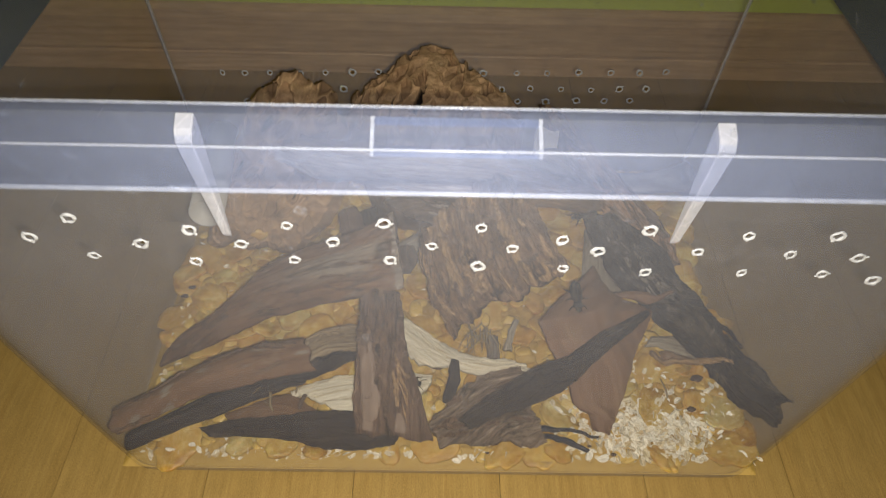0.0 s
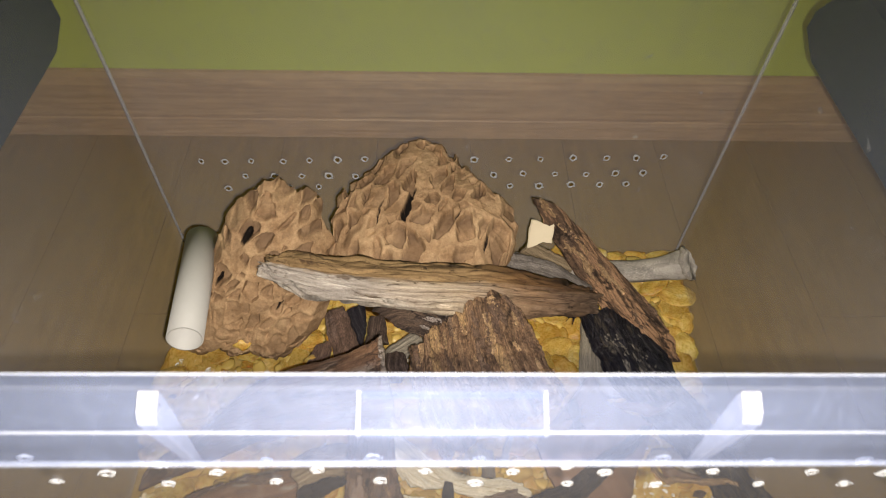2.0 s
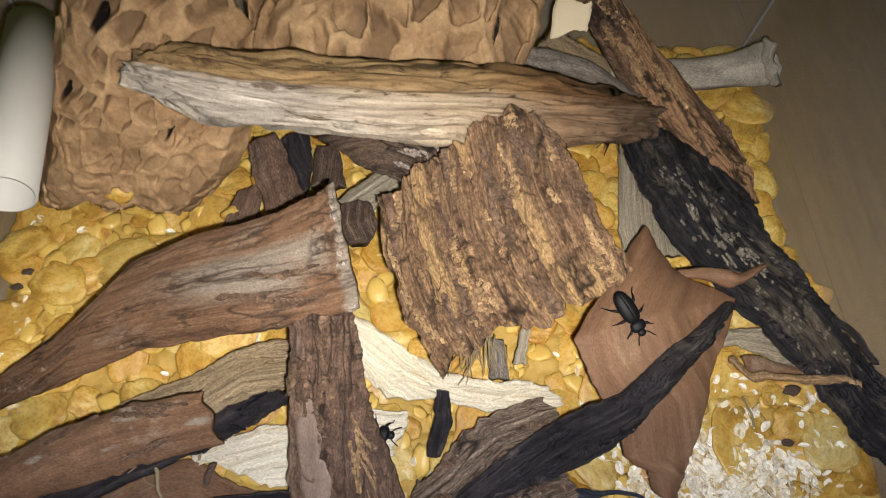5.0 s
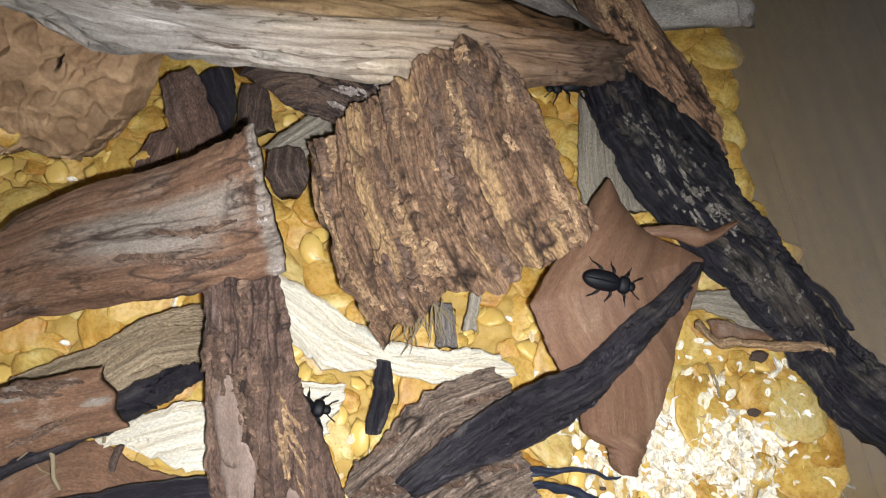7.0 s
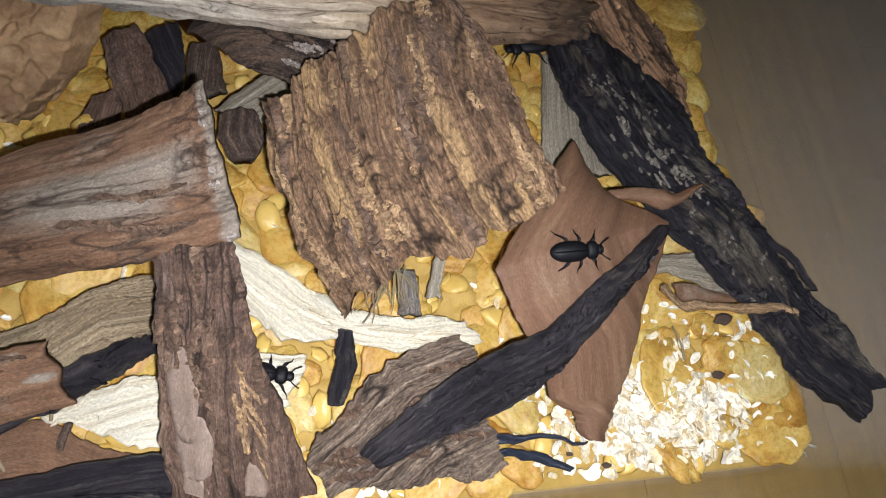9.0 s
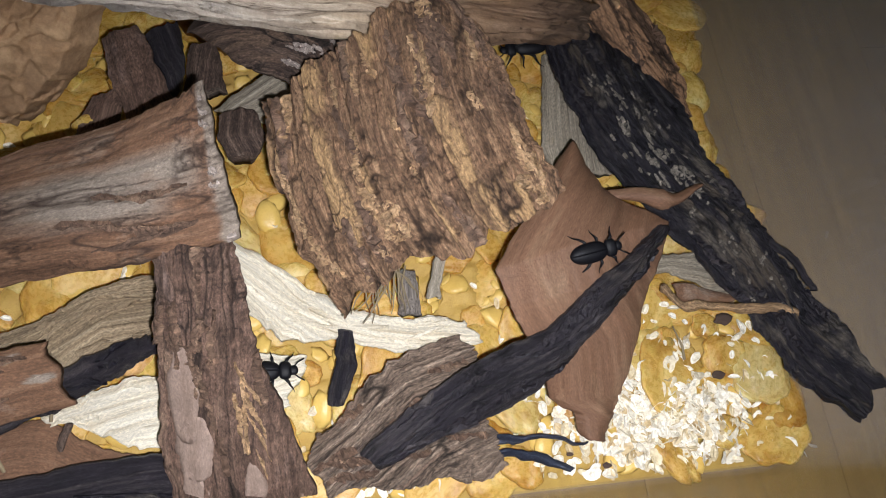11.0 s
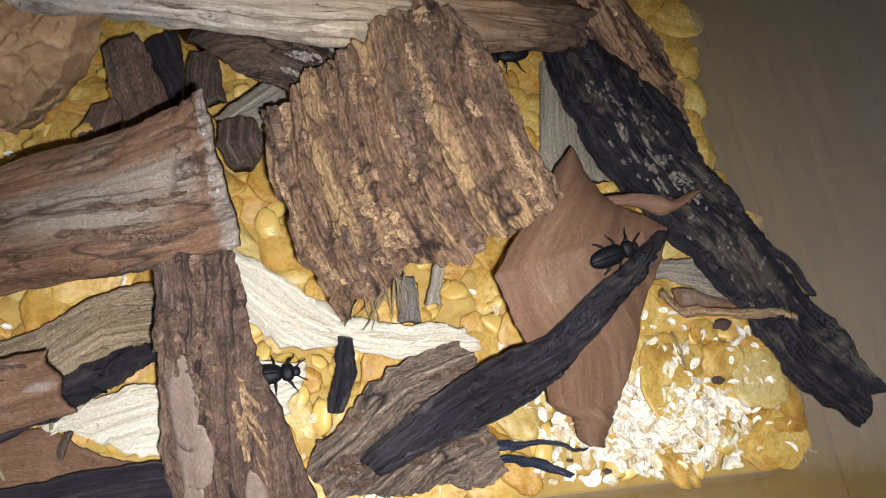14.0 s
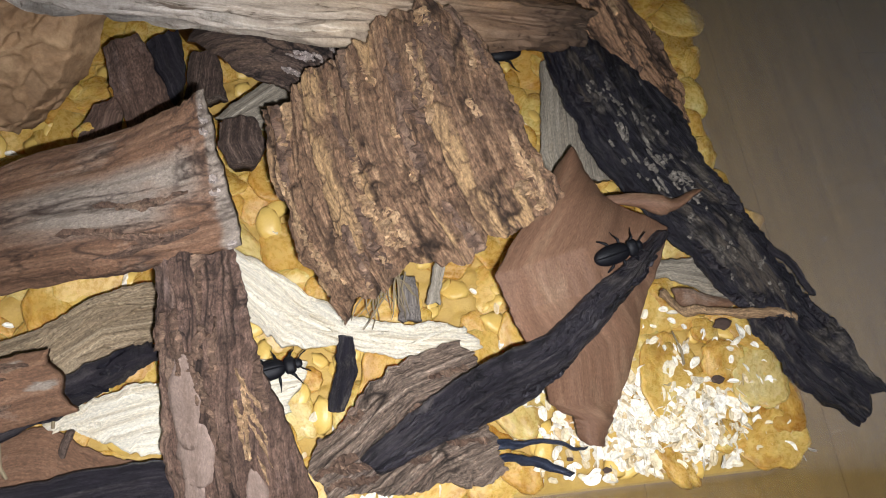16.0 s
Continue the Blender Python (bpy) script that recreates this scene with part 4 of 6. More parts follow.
def chunks():
    random.seed(11)
    shapes = chunk_meshes()
    spots = []
    tries = 0
    while len(spots) < 300 and tries < 30000:
        tries += 1
        x, y = random.uniform(-0.272, 0.276), random.uniform(0.350, 0.726)
        r = random.uniform(0.009, 0.0215)
        x, y = max(-0.279 + r, min(0.283 - 0.85 * r, x)), max(0.3415 + 0.85 * r, min(0.732 - r, y))
        if 0.14 < x < 0.225 and 0.355 < y < 0.395 and random.random() < 0.6:
            continue
        if all((x - a) ** 2 + (y - b) ** 2 > ((r + c) * 0.53) ** 2 for a, b, c in spots):
            spots.append((x, y, r))
    for i, (x, y, r) in enumerate(spots):
        ob = tagged(new("yellow_chunk", shapes[i % 12]), "soft glossy yellow feed chunk on the bedding", "feed chunk", "yellow feed chunks on the box floor")
        z = 0.0165 + random.uniform(-0.0015, 0.0045)
        ob.matrix_basis = pose(x, y, z, random.gauss(0, 9), random.gauss(0, 9), random.uniform(0, 360)) @ Matrix.Diagonal((r * random.uniform(1.05, 1.45), r * random.uniform(0.85, 1.1), min(r, 0.0125) * random.uniform(0.65, 0.95), 1))


def feed_crumbs():
    """Small crumbs of the yellow feed that fill the gaps between the chunks."""
    random.seed(17)
    ball = bmesh.new()
    bmesh.ops.create_icosphere(ball, subdivisions=2, radius=1.0)
    ball.verts.index_update()
    base, tris = [v.co.copy() for v in ball.verts], [[v.index for v in f.verts] for f in ball.faces]
    ball.free()
    verts, faces = [], []
    for k in range(620):
        x, y, r = random.uniform(-0.265, 0.265), random.uniform(0.352, 0.722), random.uniform(0.003, 0.0075)
        m = pose(x, y, 0.0155 + random.uniform(-0.001, 0.004), random.gauss(0, 16), random.gauss(0, 16), random.uniform(0, 360)) @ Matrix.Diagonal((r * 1.5, r * 1.1, r * 0.38, 1))
        n = len(verts)
        verts += [m @ (c * (0.9 + 0.4 * nz(c.x * 1.3 + k, c.y * 1.3, c.z * 1.3) + 0.25 * abs(nz(c.x * 2.5, c.y * 2.5 + k, c.z * 2.5)))) for c in base]
        faces += [[n + i for i in t] for t in tris]
    me = bpy.data.meshes.new("feed_crumbs")
    me.from_pydata(verts, [], faces)
    me.materials.append(M_CRUMB)
    for p in me.polygons:
        p.use_smooth = True
    tagged(new("feed_crumbs", me), "loose small yellow feed crumbs on the bedding", "feed crumbs", kind="stuff")


def flake(bm, m, k):
    """A rolled oat flake: a thin, cupped oval with a creased middle and a ragged rim."""
    n = 12
    asp = 0.42 + 0.4 * abs(nz(k * 0.73, 4.2)) + 0.15 * ((k * 7) % 5) / 5
    cup = 0.0011 * nz(k * 1.31, 8.8) + 0.0006
    rim_t, rim_b, mid = [], [], []
    for i in range(n):
        a = 2 * math.pi * i / n
        r = 0.0052 * (1 + 0.22 * nz(math.cos(a) * 1.6 + k * 1.7, math.sin(a) * 1.6, k * 0.3))
        x, y = r * math.cos(a), r * asp * math.sin(a)
        z = cup * (math.sin(a) ** 2) * 1.6 + 0.0009 * nz(x * 260 + k, y * 260, k)
        rim_t.append(bm.verts.new(m @ Vector((x, y, z + 0.0001))))
        rim_b.append(bm.verts.new(m @ Vector((x, y, z - 0.0001))))
        mid.append(bm.verts.new(m @ Vector((x * 0.62, y * 0.45, z * 0.25 + 0.0004 + 0.0003 * nz(x * 500, y * 500, k)))))
    ends = [bm.verts.new(m @ Vector((s * 0.0021, 0, -0.0002))) for s in (1, -1)]
    d = bm.verts.new(m @ Vector((0, 0, -0.0003)))
    for i in range(n):
        j = (i + 1) % n
        bm.faces.new((rim_t[i], rim_t[j], mid[j], mid[i]))
        bm.faces.new((mid[i], mid[j], ends[0] if math.cos(2 * math.pi * (i + 0.5) / n) > 0 else ends[1]))
        bm.faces.new((rim_b[j], rim_b[i], d))
        bm.faces.new((rim_b[i], rim_b[j], rim_t[j], rim_t[i]))
    bm.faces.new((mid[3], ends[1], ends[0]))
    bm.faces.new((mid[9], ends[0], ends[1]))


def oats():
    random.seed(23)
    bm = bmesh.new()
    for k in range(1000):
        a, r = random.uniform(0, 6.283), abs(random.gauss(0, 1))
        x, y = 0.190 + 0.042 * r * math.cos(a), 0.375 + 0.021 * r * math.sin(a)
        if not (0.1 < x < 0.278 and 0.3465 < y < 0.435):
            continue
        z = 0.0205 + 0.003 * math.exp(-(r / 1.1) ** 2) + random.uniform(-0.004, 0.003)
        flake(bm, pose(x, y, z, random.gauss(0, 30), random.gauss(0, 24), random.uniform(0, 360)) @ Matrix.Scale(random.uniform(0.55, 1.1), 4), k)
    for k in range(260):
        x = random.uniform(-0.262, 0.262)
        y = 0.350 + abs(random.gauss(0, 0.006))
        flake(bm, pose(x, y, random.uniform(0.010, 0.020), random.gauss(0, 35), random.gauss(0, 30), random.uniform(0, 360)) @ Matrix.Scale(random.uniform(0.45, 0.9), 4), k)
    for k in range(60):
        x = -0.264 + abs(random.gauss(0, 0.012))
        flake(bm, pose(x, random.uniform(0.37, 0.6), random.uniform(0.014, 0.021), random.gauss(0, 30), random.gauss(0, 30), random.uniform(0, 360)) @ Matrix.Scale(random.uniform(0.5, 0.8), 4), k)
    for k in range(120):
        x, y = random.uniform(0.1, 0.262), random.uniform(0.352, 0.45)
        flake(bm, pose(x, y, random.uniform(0.020, 0.024), random.gauss(0, 20), random.gauss(0, 20), random.uniform(0, 360)) @ Matrix.Scale(random.uniform(0.4, 0.8), 4), k)
    for k in range(90):
        flake(bm, pose(random.uniform(-0.25, 0.25), random.uniform(0.36, 0.6), random.uniform(0.018, 0.022), random.gauss(0, 25), random.gauss(0, 25), random.uniform(0, 360)) @ Matrix.Scale(random.uniform(0.45, 0.85), 4), k)
    bmesh.ops.recalc_face_normals(bm, faces=bm.faces[:])
    tagged(part("rolled_oats", bm, M_OAT, smooth=False), "scattered heap of pale rolled oat flakes", "oat flakes", kind="stuff")


bed()
chunks()
feed_crumbs()
oats()


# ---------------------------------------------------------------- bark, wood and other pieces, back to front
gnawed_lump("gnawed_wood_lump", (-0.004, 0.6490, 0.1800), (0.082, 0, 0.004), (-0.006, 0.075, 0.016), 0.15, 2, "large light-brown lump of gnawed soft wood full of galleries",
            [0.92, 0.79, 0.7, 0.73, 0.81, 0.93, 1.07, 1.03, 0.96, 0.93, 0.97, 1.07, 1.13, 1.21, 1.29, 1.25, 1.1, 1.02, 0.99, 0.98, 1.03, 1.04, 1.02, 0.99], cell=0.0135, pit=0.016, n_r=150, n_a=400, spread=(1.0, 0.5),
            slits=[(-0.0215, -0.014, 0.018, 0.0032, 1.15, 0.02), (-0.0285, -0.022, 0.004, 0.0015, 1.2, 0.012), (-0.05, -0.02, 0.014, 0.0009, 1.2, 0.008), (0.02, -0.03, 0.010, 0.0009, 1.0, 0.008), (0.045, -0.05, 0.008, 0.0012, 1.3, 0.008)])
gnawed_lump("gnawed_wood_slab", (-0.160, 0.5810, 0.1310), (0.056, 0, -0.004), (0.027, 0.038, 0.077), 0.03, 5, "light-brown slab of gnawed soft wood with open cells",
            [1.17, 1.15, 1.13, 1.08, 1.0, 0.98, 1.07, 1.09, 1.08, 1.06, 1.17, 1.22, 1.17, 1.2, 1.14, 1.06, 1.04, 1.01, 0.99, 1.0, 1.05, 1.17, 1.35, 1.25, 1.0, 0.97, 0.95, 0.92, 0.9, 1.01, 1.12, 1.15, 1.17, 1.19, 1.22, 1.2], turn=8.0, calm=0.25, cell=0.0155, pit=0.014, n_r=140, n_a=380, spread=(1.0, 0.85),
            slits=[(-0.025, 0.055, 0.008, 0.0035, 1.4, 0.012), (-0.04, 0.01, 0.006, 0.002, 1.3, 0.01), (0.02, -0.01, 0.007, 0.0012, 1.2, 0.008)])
log_thing("driftwood_log", [(-0.150, 0.5709, 0.1765), (-0.120, 0.5628, 0.1775), (-0.056, 0.5510, 0.1760), (0.034, 0.5578, 0.1603), (0.104, 0.5729, 0.1317), (0.150, 0.5920, 0.1020)],
          [0.009, 0.0165, 0.0208, 0.0228, 0.0205, 0.0140], M_LOG, 3, "split driftwood log with a bleached grey flank, lying across the wood", "log", 0.8, 0.0034, 120, 280, 11.0, end_rag=0.004, crack=0.004, faces=((104, 0.72), (18, 0.84), (270, 0.8)))
slab("slanted_bark", [((0.0980, 0.6822, 0.1487), (0.1220, 0.6824, 0.1434)), ((0.1280, 0.6538, 0.1063), (0.1780, 0.6583, 0.0925)), ((0.1720, 0.6135, 0.0607), (0.2330, 0.6060, 0.0560)), ((0.2097, 0.5711, 0.0340), (0.2520, 0.5683, 0.0340))], 0.009, M_SLANT_BARK, 7,
     "long orange-brown bark strip leaning behind the charred bark", "bark", 0.008, 0.0018, 120, 16, nu=160, nv=90, plates=(22, 90, 0.003, 0.002, 0.36))
log_thing("pale_grey_stick", [(0.085, 0.6830, 0.0450), (0.160, 0.6706, 0.0510), (0.235, 0.6714, 0.0540), (0.268, 0.6720, 0.0620), (0.276, 0.6708, 0.0670)], [0.018, 0.0145, 0.013, 0.017, 0.021], M_BONE, 9,
          "smooth pale grey stick with a flared end", "stick", 0.85, 0.0009, 28, 50)
slab("cream_chip", [((0.098, 0.6750, 0.1265), (0.121, 0.6650, 0.1276)), ((0.094, 0.6515, 0.1127), (0.118, 0.6553, 0.1191))], 0.002, M_PAPER, 12, "small cream wood chip beside the gnawed lump", "wood chip", 0.001, 0.0006, 80, 10, nu=16, nv=10)
slab("grey_bark_piece", [((0.066, 0.627, 0.1290), (0.070, 0.621, 0.0900)), ((0.1144, 0.627, 0.1165), (0.1197, 0.620, 0.0750)), ((0.158, 0.625, 0.0810), (0.159, 0.621, 0.0650))], 0.009, M_GREY_BARK, 51, "flat grey bark piece behind the end of the log", "bark", 0.003, 0.0014, 100, 10, nu=70, nv=40)
slab("tan_bark_scrap", [((0.1012, 0.660, 0.1080), (0.0904, 0.657, 0.0950)), ((0.143, 0.660, 0.0800), (0.1417, 0.656, 0.0640))], 0.006, M_TAN_WOOD, 52, "pale tan bark scrap under the slanting bark", "bark", 0.003, 0.0014, 100, 12, nu=50, nv=30)
slab("grey_wood_piece", [((0.1562, 0.6154, 0.0300), (0.1662, 0.6121, 0.0320)), ((0.1483, 0.5746, 0.0300), (0.1752, 0.5744, 0.0330)), ((0.1444, 0.5352, 0.0300), (0.1849, 0.5282, 0.0330))], 0.008, M_GREY_WOOD, 13, "weathered grey wood strip lying beside the charred bark", "wood", 0.003, 0.001)
slab("charred_bark", [((0.1547, 0.6137, 0.0460), (0.1775, 0.6141, 0.0600)), ((0.1592, 0.5690, 0.0500), (0.2233, 0.5659, 0.0660)), ((0.1822, 0.5121, 0.0500), (0.2331, 0.5215, 0.0680)), ((0.2144, 0.4660, 0.0520), (0.2478, 0.4851, 0.0680)), ((0.2378, 0.4241, 0.0540), (0.2592, 0.4529, 0.0700)), ((0.2506, 0.3862, 0.0580), (0.2719, 0.4131, 0.0760)), ((0.2732, 0.3609, 0.0620), (0.2875, 0.3740, 0.0840))], 0.012, M_CHAR, 14,
     "long charred black bark board leaning along the box side", "bark", 0.008, 0.0026, 130, 14, 0.003, 0.008, 320, 110, split=0.002, plates=(30, 150, 0.0024, 0.0016, 0.0))
slab("dark_bark", [((-0.0583, 0.5754, 0.1120), (-0.0567, 0.5731, 0.1080)), ((-0.0119, 0.5644, 0.1320), (-0.0358, 0.5508, 0.1160)), ((0.0129, 0.5544, 0.1340), (-0.0186, 0.5387, 0.1200)), ((0.0232, 0.5450, 0.1300), (-0.0056, 0.5257, 0.1220))], 0.01, M_DARK_BARK, 15,
     "dark brown bark piece under the driftwood log", "bark", 0.006, 0.0016, nu=130, nv=80, plates=(30, 130, 0.002, 0.0015, 0.02))
slab("brown_bark_chip", [((-0.1100, 0.5975, 0.0660), (-0.0909, 0.6029, 0.0700)), ((-0.1051, 0.5744, 0.0640), (-0.0832, 0.5847, 0.0660)), ((-0.0983, 0.5499, 0.0620), (-0.0720, 0.5638, 0.0620))], 0.008, M_PURPLE_BARK, 16, "short brown bark chip between larger pieces", "bark", 0.005, 0.0016, straight=True)
slab("charred_chip", [((-0.0894, 0.6068, 0.0560), (-0.0720, 0.6153, 0.0580)), ((-0.0855, 0.5947, 0.0540), (-0.0708, 0.5990, 0.0560)), ((-0.0761, 0.5750, 0.0520), (-0.0700, 0.5825, 0.0520))], 0.01, M_CHAR_PLAIN, 17, "blue-black charred wood chip", "wood chip", 0.004, 0.002, straight=True)
slab("dark_bark_stub", [((-0.0668, 0.6022, 0.0560), (-0.0527, 0.6038, 0.0560)), ((-0.0700, 0.5755, 0.0540), (-0.0452, 0.5758, 0.0560))], 0.01, M_DARK_BARK, 18, "dark bark stub among the wood pieces", "bark", 0.004, 0.002, straight=True)
slab("charred_block", [((-0.0486, 0.5489, 0.0700), (-0.0294, 0.5489, 0.0700)), ((-0.0496, 0.5347, 0.0720), (-0.0258, 0.5342, 0.0720)), ((-0.0448, 0.5235, 0.0700), (-0.0309, 0.5235, 0.0700))], 0.014, M_DARK_BARK, 19, "small dark wood block", "wood", 0.003, 0.002, straight=True, rag=0.002, end_rag=0.0015, nu=50, nv=50)
slab("tan_wood_chip", [((-0.0243, 0.5810, 0.0620), (-0.0101, 0.5642, 0.0680)), ((-0.0514, 0.5630, 0.0560), (-0.0276, 0.5522, 0.0620))], 0.006, M_GREY_WOOD, 20, "tan splintered wood chip", "wood chip", 0.002, 0.001, straight=True)
slab("brown_bark_flake", [((-0.1184, 0.5712, 0.0500), (-0.1038, 0.5759, 0.0500)), ((-0.1264, 0.5491, 0.0480), (-0.1030, 0.5531, 0.0500))], 0.006, M_PURPLE_BARK, 21, "small brown bark flake on the bedding", "bark", 0.003, 0.0014)
slab("curved_red_bark", [((-0.2183, 0.4607, 0.0500), (-0.2649, 0.4361, 0.0260)), ((-0.1927, 0.4756, 0.0780), (-0.2390, 0.4386, 0.0380)), ((-0.1619, 0.4939, 0.1040), (-0.2102, 0.4415, 0.0520)), ((-0.1273, 0.4989, 0.1220), (-0.1627, 0.4497, 0.0780)), ((-0.0787, 0.4976, 0.1460), (-0.1085, 0.4473, 0.1060)), ((-0.0592, 0.5015, 0.1560), (-0.0739, 0.4461, 0.1160)), ((-0.0464, 0.5055, 0.1630), (-0.0357, 0.4538, 0.1220))], 0.009, M_RED_BARK, 22,
     "large curved red-brown bark plate with a pale furry broken end", "bark", 0.010, 0.0016, 90, 8, 0.0014, 0.003, 220, 100, split=0.0004, plates=(9, 130, 0.0007, 0.0007, -0.4), streak=(0.42, 0.97, 0.25, 0.75), straight=True)
slab("tan_plank", [((-0.1766, 0.4352, 0.0400), (-0.1714, 0.4191, 0.0360)), ((-0.1362, 0.4474, 0.0480), (-0.1314, 0.4208, 0.0440)), ((-0.1092, 0.4615, 0.0540), (-0.1057, 0.4296, 0.0460)), ((-0.0755, 0.4642, 0.0560), (-0.0709, 0.4381, 0.0480))], 0.01, M_TAN_WOOD, 23, "weathered tan splinter of wood under the bark", "wood", 0.003, 0.0014, straight=True)
slab("charred_stick", [((-0.2700, 0.3650, 0.0306), (-0.2660, 0.3490, 0.0306)), ((-0.1650, 0.4082, 0.0518), (-0.1580, 0.3883, 0.0475)), ((-0.1239, 0.4178, 0.0600), (-0.1168, 0.4037, 0.0520)), ((-0.0943, 0.4294, 0.0600), (-0.0951, 0.4147, 0.0540)), ((-0.0788, 0.4308, 0.0580), (-0.0790, 0.4248, 0.0560))], 0.009, M_CHAR_PLAIN, 24, "thin charred black bark strip", "bark", 0.004, 0.0016, 130, 14)
slab("front_red_bark", [((-0.2760, 0.3701, 0.0539), (-0.2720, 0.3524, 0.0454)), ((-0.2000, 0.4071, 0.0793), (-0.1920, 0.3774, 0.0730)), ((-0.1244, 0.4222, 0.0900), (-0.1109, 0.3974, 0.0800))], 0.008, M_RED_BARK, 25, "reddish curved bark strip across the front corner", "bark", 0.008, 0.0014, 90, 8, flakes=(0.45, 0.0006))
slab("pale_wood_splinter", [((-0.1319, 0.4025, 0.0360), (-0.1309, 0.3986, 0.0360)), ((-0.1119, 0.4112, 0.0400), (-0.1130, 0.3928, 0.0380)), ((-0.0834, 0.4168, 0.0420), (-0.0901, 0.3815, 0.0380)), ((-0.0501, 0.4230, 0.0380), (-0.0508, 0.3849, 0.0350)), ((-0.0116, 0.4246, 0.0340), (-0.0215, 0.3962, 0.0340))], 0.007, M_PALE_WOOD, 26, "pale splintered sapwood piece under the bark", "wood", 0.002, 0.0012, 160, 8, 0.003, 0.006, straight=True)
slab("low_red_bark", [((-0.1900, 0.3849, 0.0280), (-0.1863, 0.3669, 0.0260)), ((-0.1404, 0.3998, 0.0340), (-0.1485, 0.3624, 0.0300)), ((-0.1043, 0.3837, 0.0320), (-0.1091, 0.3557, 0.0280)), ((-0.0759, 0.3746, 0.0280), (-0.0756, 0.3533, 0.0280))], 0.007, M_RED_BARK, 27, "low red-brown bark flake at the box front", "bark", 0.004, 0.0012)
slab("low_charred_strip", [((-0.2097, 0.3641, 0.0360), (-0.2019, 0.3577, 0.0360)), ((-0.1589, 0.3701, 0.0460), (-0.1361, 0.3545, 0.0360)), ((-0.0741, 0.3777, 0.0460), (-0.0871, 0.3463, 0.0340)), ((-0.0359, 0.3604, 0.0340), (-0.0393, 0.3518, 0.0340))], 0.008, M_CHAR_PLAIN, 28, "charred black strip lying at the box front", "bark", 0.003, 0.0018)
slab("pale_sapwood_board", [((-0.0434, 0.4836, 0.0460), (-0.0381, 0.4452, 0.0420)), ((-0.0086, 0.4590, 0.0440), (-0.0214, 0.4298, 0.0400)), ((0.0148, 0.4441, 0.0420), (0.0108, 0.4286, 0.0380)), ((0.0450, 0.4385, 0.0400), (0.0457, 0.4190, 0.0360)), ((0.0752, 0.4347, 0.0360), (0.0827, 0.4238, 0.0340))], 0.008, M_PALE_WOOD, 29, "bleached pale sapwood splinter lying on the feed", "wood", 0.003, 0.0014, 150, 9, 0.003, 0.006, straight=True)
slab("upright_bark", [((-0.0737, 0.4494, 0.1140), (-0.0396, 0.4528, 0.1180)), ((-0.0738, 0.4313, 0.1020), (-0.0352, 0.4323, 0.1060)), ((-0.0743, 0.4126, 0.0860), (-0.0306, 0.4086, 0.0880)), ((-0.0755, 0.3912, 0.0670), (-0.0202, 0.3846, 0.0680)), ((-0.0749, 0.3595, 0.0460), (-0.0076, 0.3540, 0.0420))], 0.010, M_PURPLE_BARK, 30,
     "thick purplish-brown bark piece propping up the bark plate", "bark", 0.010, 0.0024, 110, 12, 0.002, 0.004, 220, 130, split=0.0007, plates=(20, 70, 0.0022, 0.0014, 0.0))
slab("rough_bark_plate", [((-0.0238, 0.5173, 0.1180), (0.0708, 0.5204, 0.1760)), ((-0.0179, 0.4796, 0.1040), (0.0807, 0.4993, 0.1700)), ((-0.0071, 0.4515, 0.0940), (0.0919, 0.4785, 0.1580)), ((0.0037, 0.4308, 0.0860), (0.1056, 0.4598, 0.1470))], 0.013, M_BARK, 31,
     "thick rough brown bark plate with orange flakes, leaning on the log", "bark", 0.013, 0.0026, 130, 10, 0.003, 0.006, 260, 230, split=0.0025, plates=(34, 105, 0.0036, 0.0026, 0.12),
     ends=([0.0, -0.0031, -0.0051, -0.0054, -0.0113, -0.0118, -0.0122, -0.0091, -0.0156, -0.0211, -0.0234, -0.0126, 0.0], [0.0, -0.0001, -0.0018, -0.0041, -0.0061, -0.0068, -0.0037, -0.0022, -0.0007, 0.0, 0.0, 0.0, 0.0]))
slab("reddish_leaf_bark", [((0.1426, 0.5239, 0.0660), (0.1497, 0.5252, 0.0660)), ((0.1110, 0.4812, 0.0820), (0.1578, 0.4974, 0.0700)), ((0.0857, 0.4456, 0.0880), (0.1976, 0.4771, 0.0660)), ((0.0908, 0.4270, 0.0850), (0.1832, 0.4501, 0.0620)), ((0.1098, 0.4032, 0.0660), (0.1709, 0.4212, 0.0560)), ((0.1139, 0.3868, 0.0480), (0.1574, 0.3863, 0.0440)), ((0.1283, 0.3795, 0.0420), (0.1527, 0.3758, 0.0400)), ((0.1333, 0.3687, 0.0360), (0.1460, 0.3645, 0.0360))], 0.004, M_LEAF_BARK, 32,
     "broad smooth red-brown inner bark sheet, bent along its middle", "bark", 0.006, 0.0026, 32, 5, 0.002, 0.003, 140, 90, straight=True)
slab("curled_bark_sliver", [((0.1662, 0.4963, 0.0680), (0.1766, 0.4926, 0.0660)), ((0.1859, 0.4954, 0.0740), (0.1921, 0.4838, 0.0680)), ((0.1990, 0.4921, 0.0740), (0.2016, 0.4864, 0.0700)), ((0.2124, 0.4966, 0.0720), (0.2152, 0.4944, 0.0710))], 0.003, M_LEAF_BARK, 33, "small curled reddish bark sliver", "bark", 0.004, 0.0006, nu=30, nv=12)
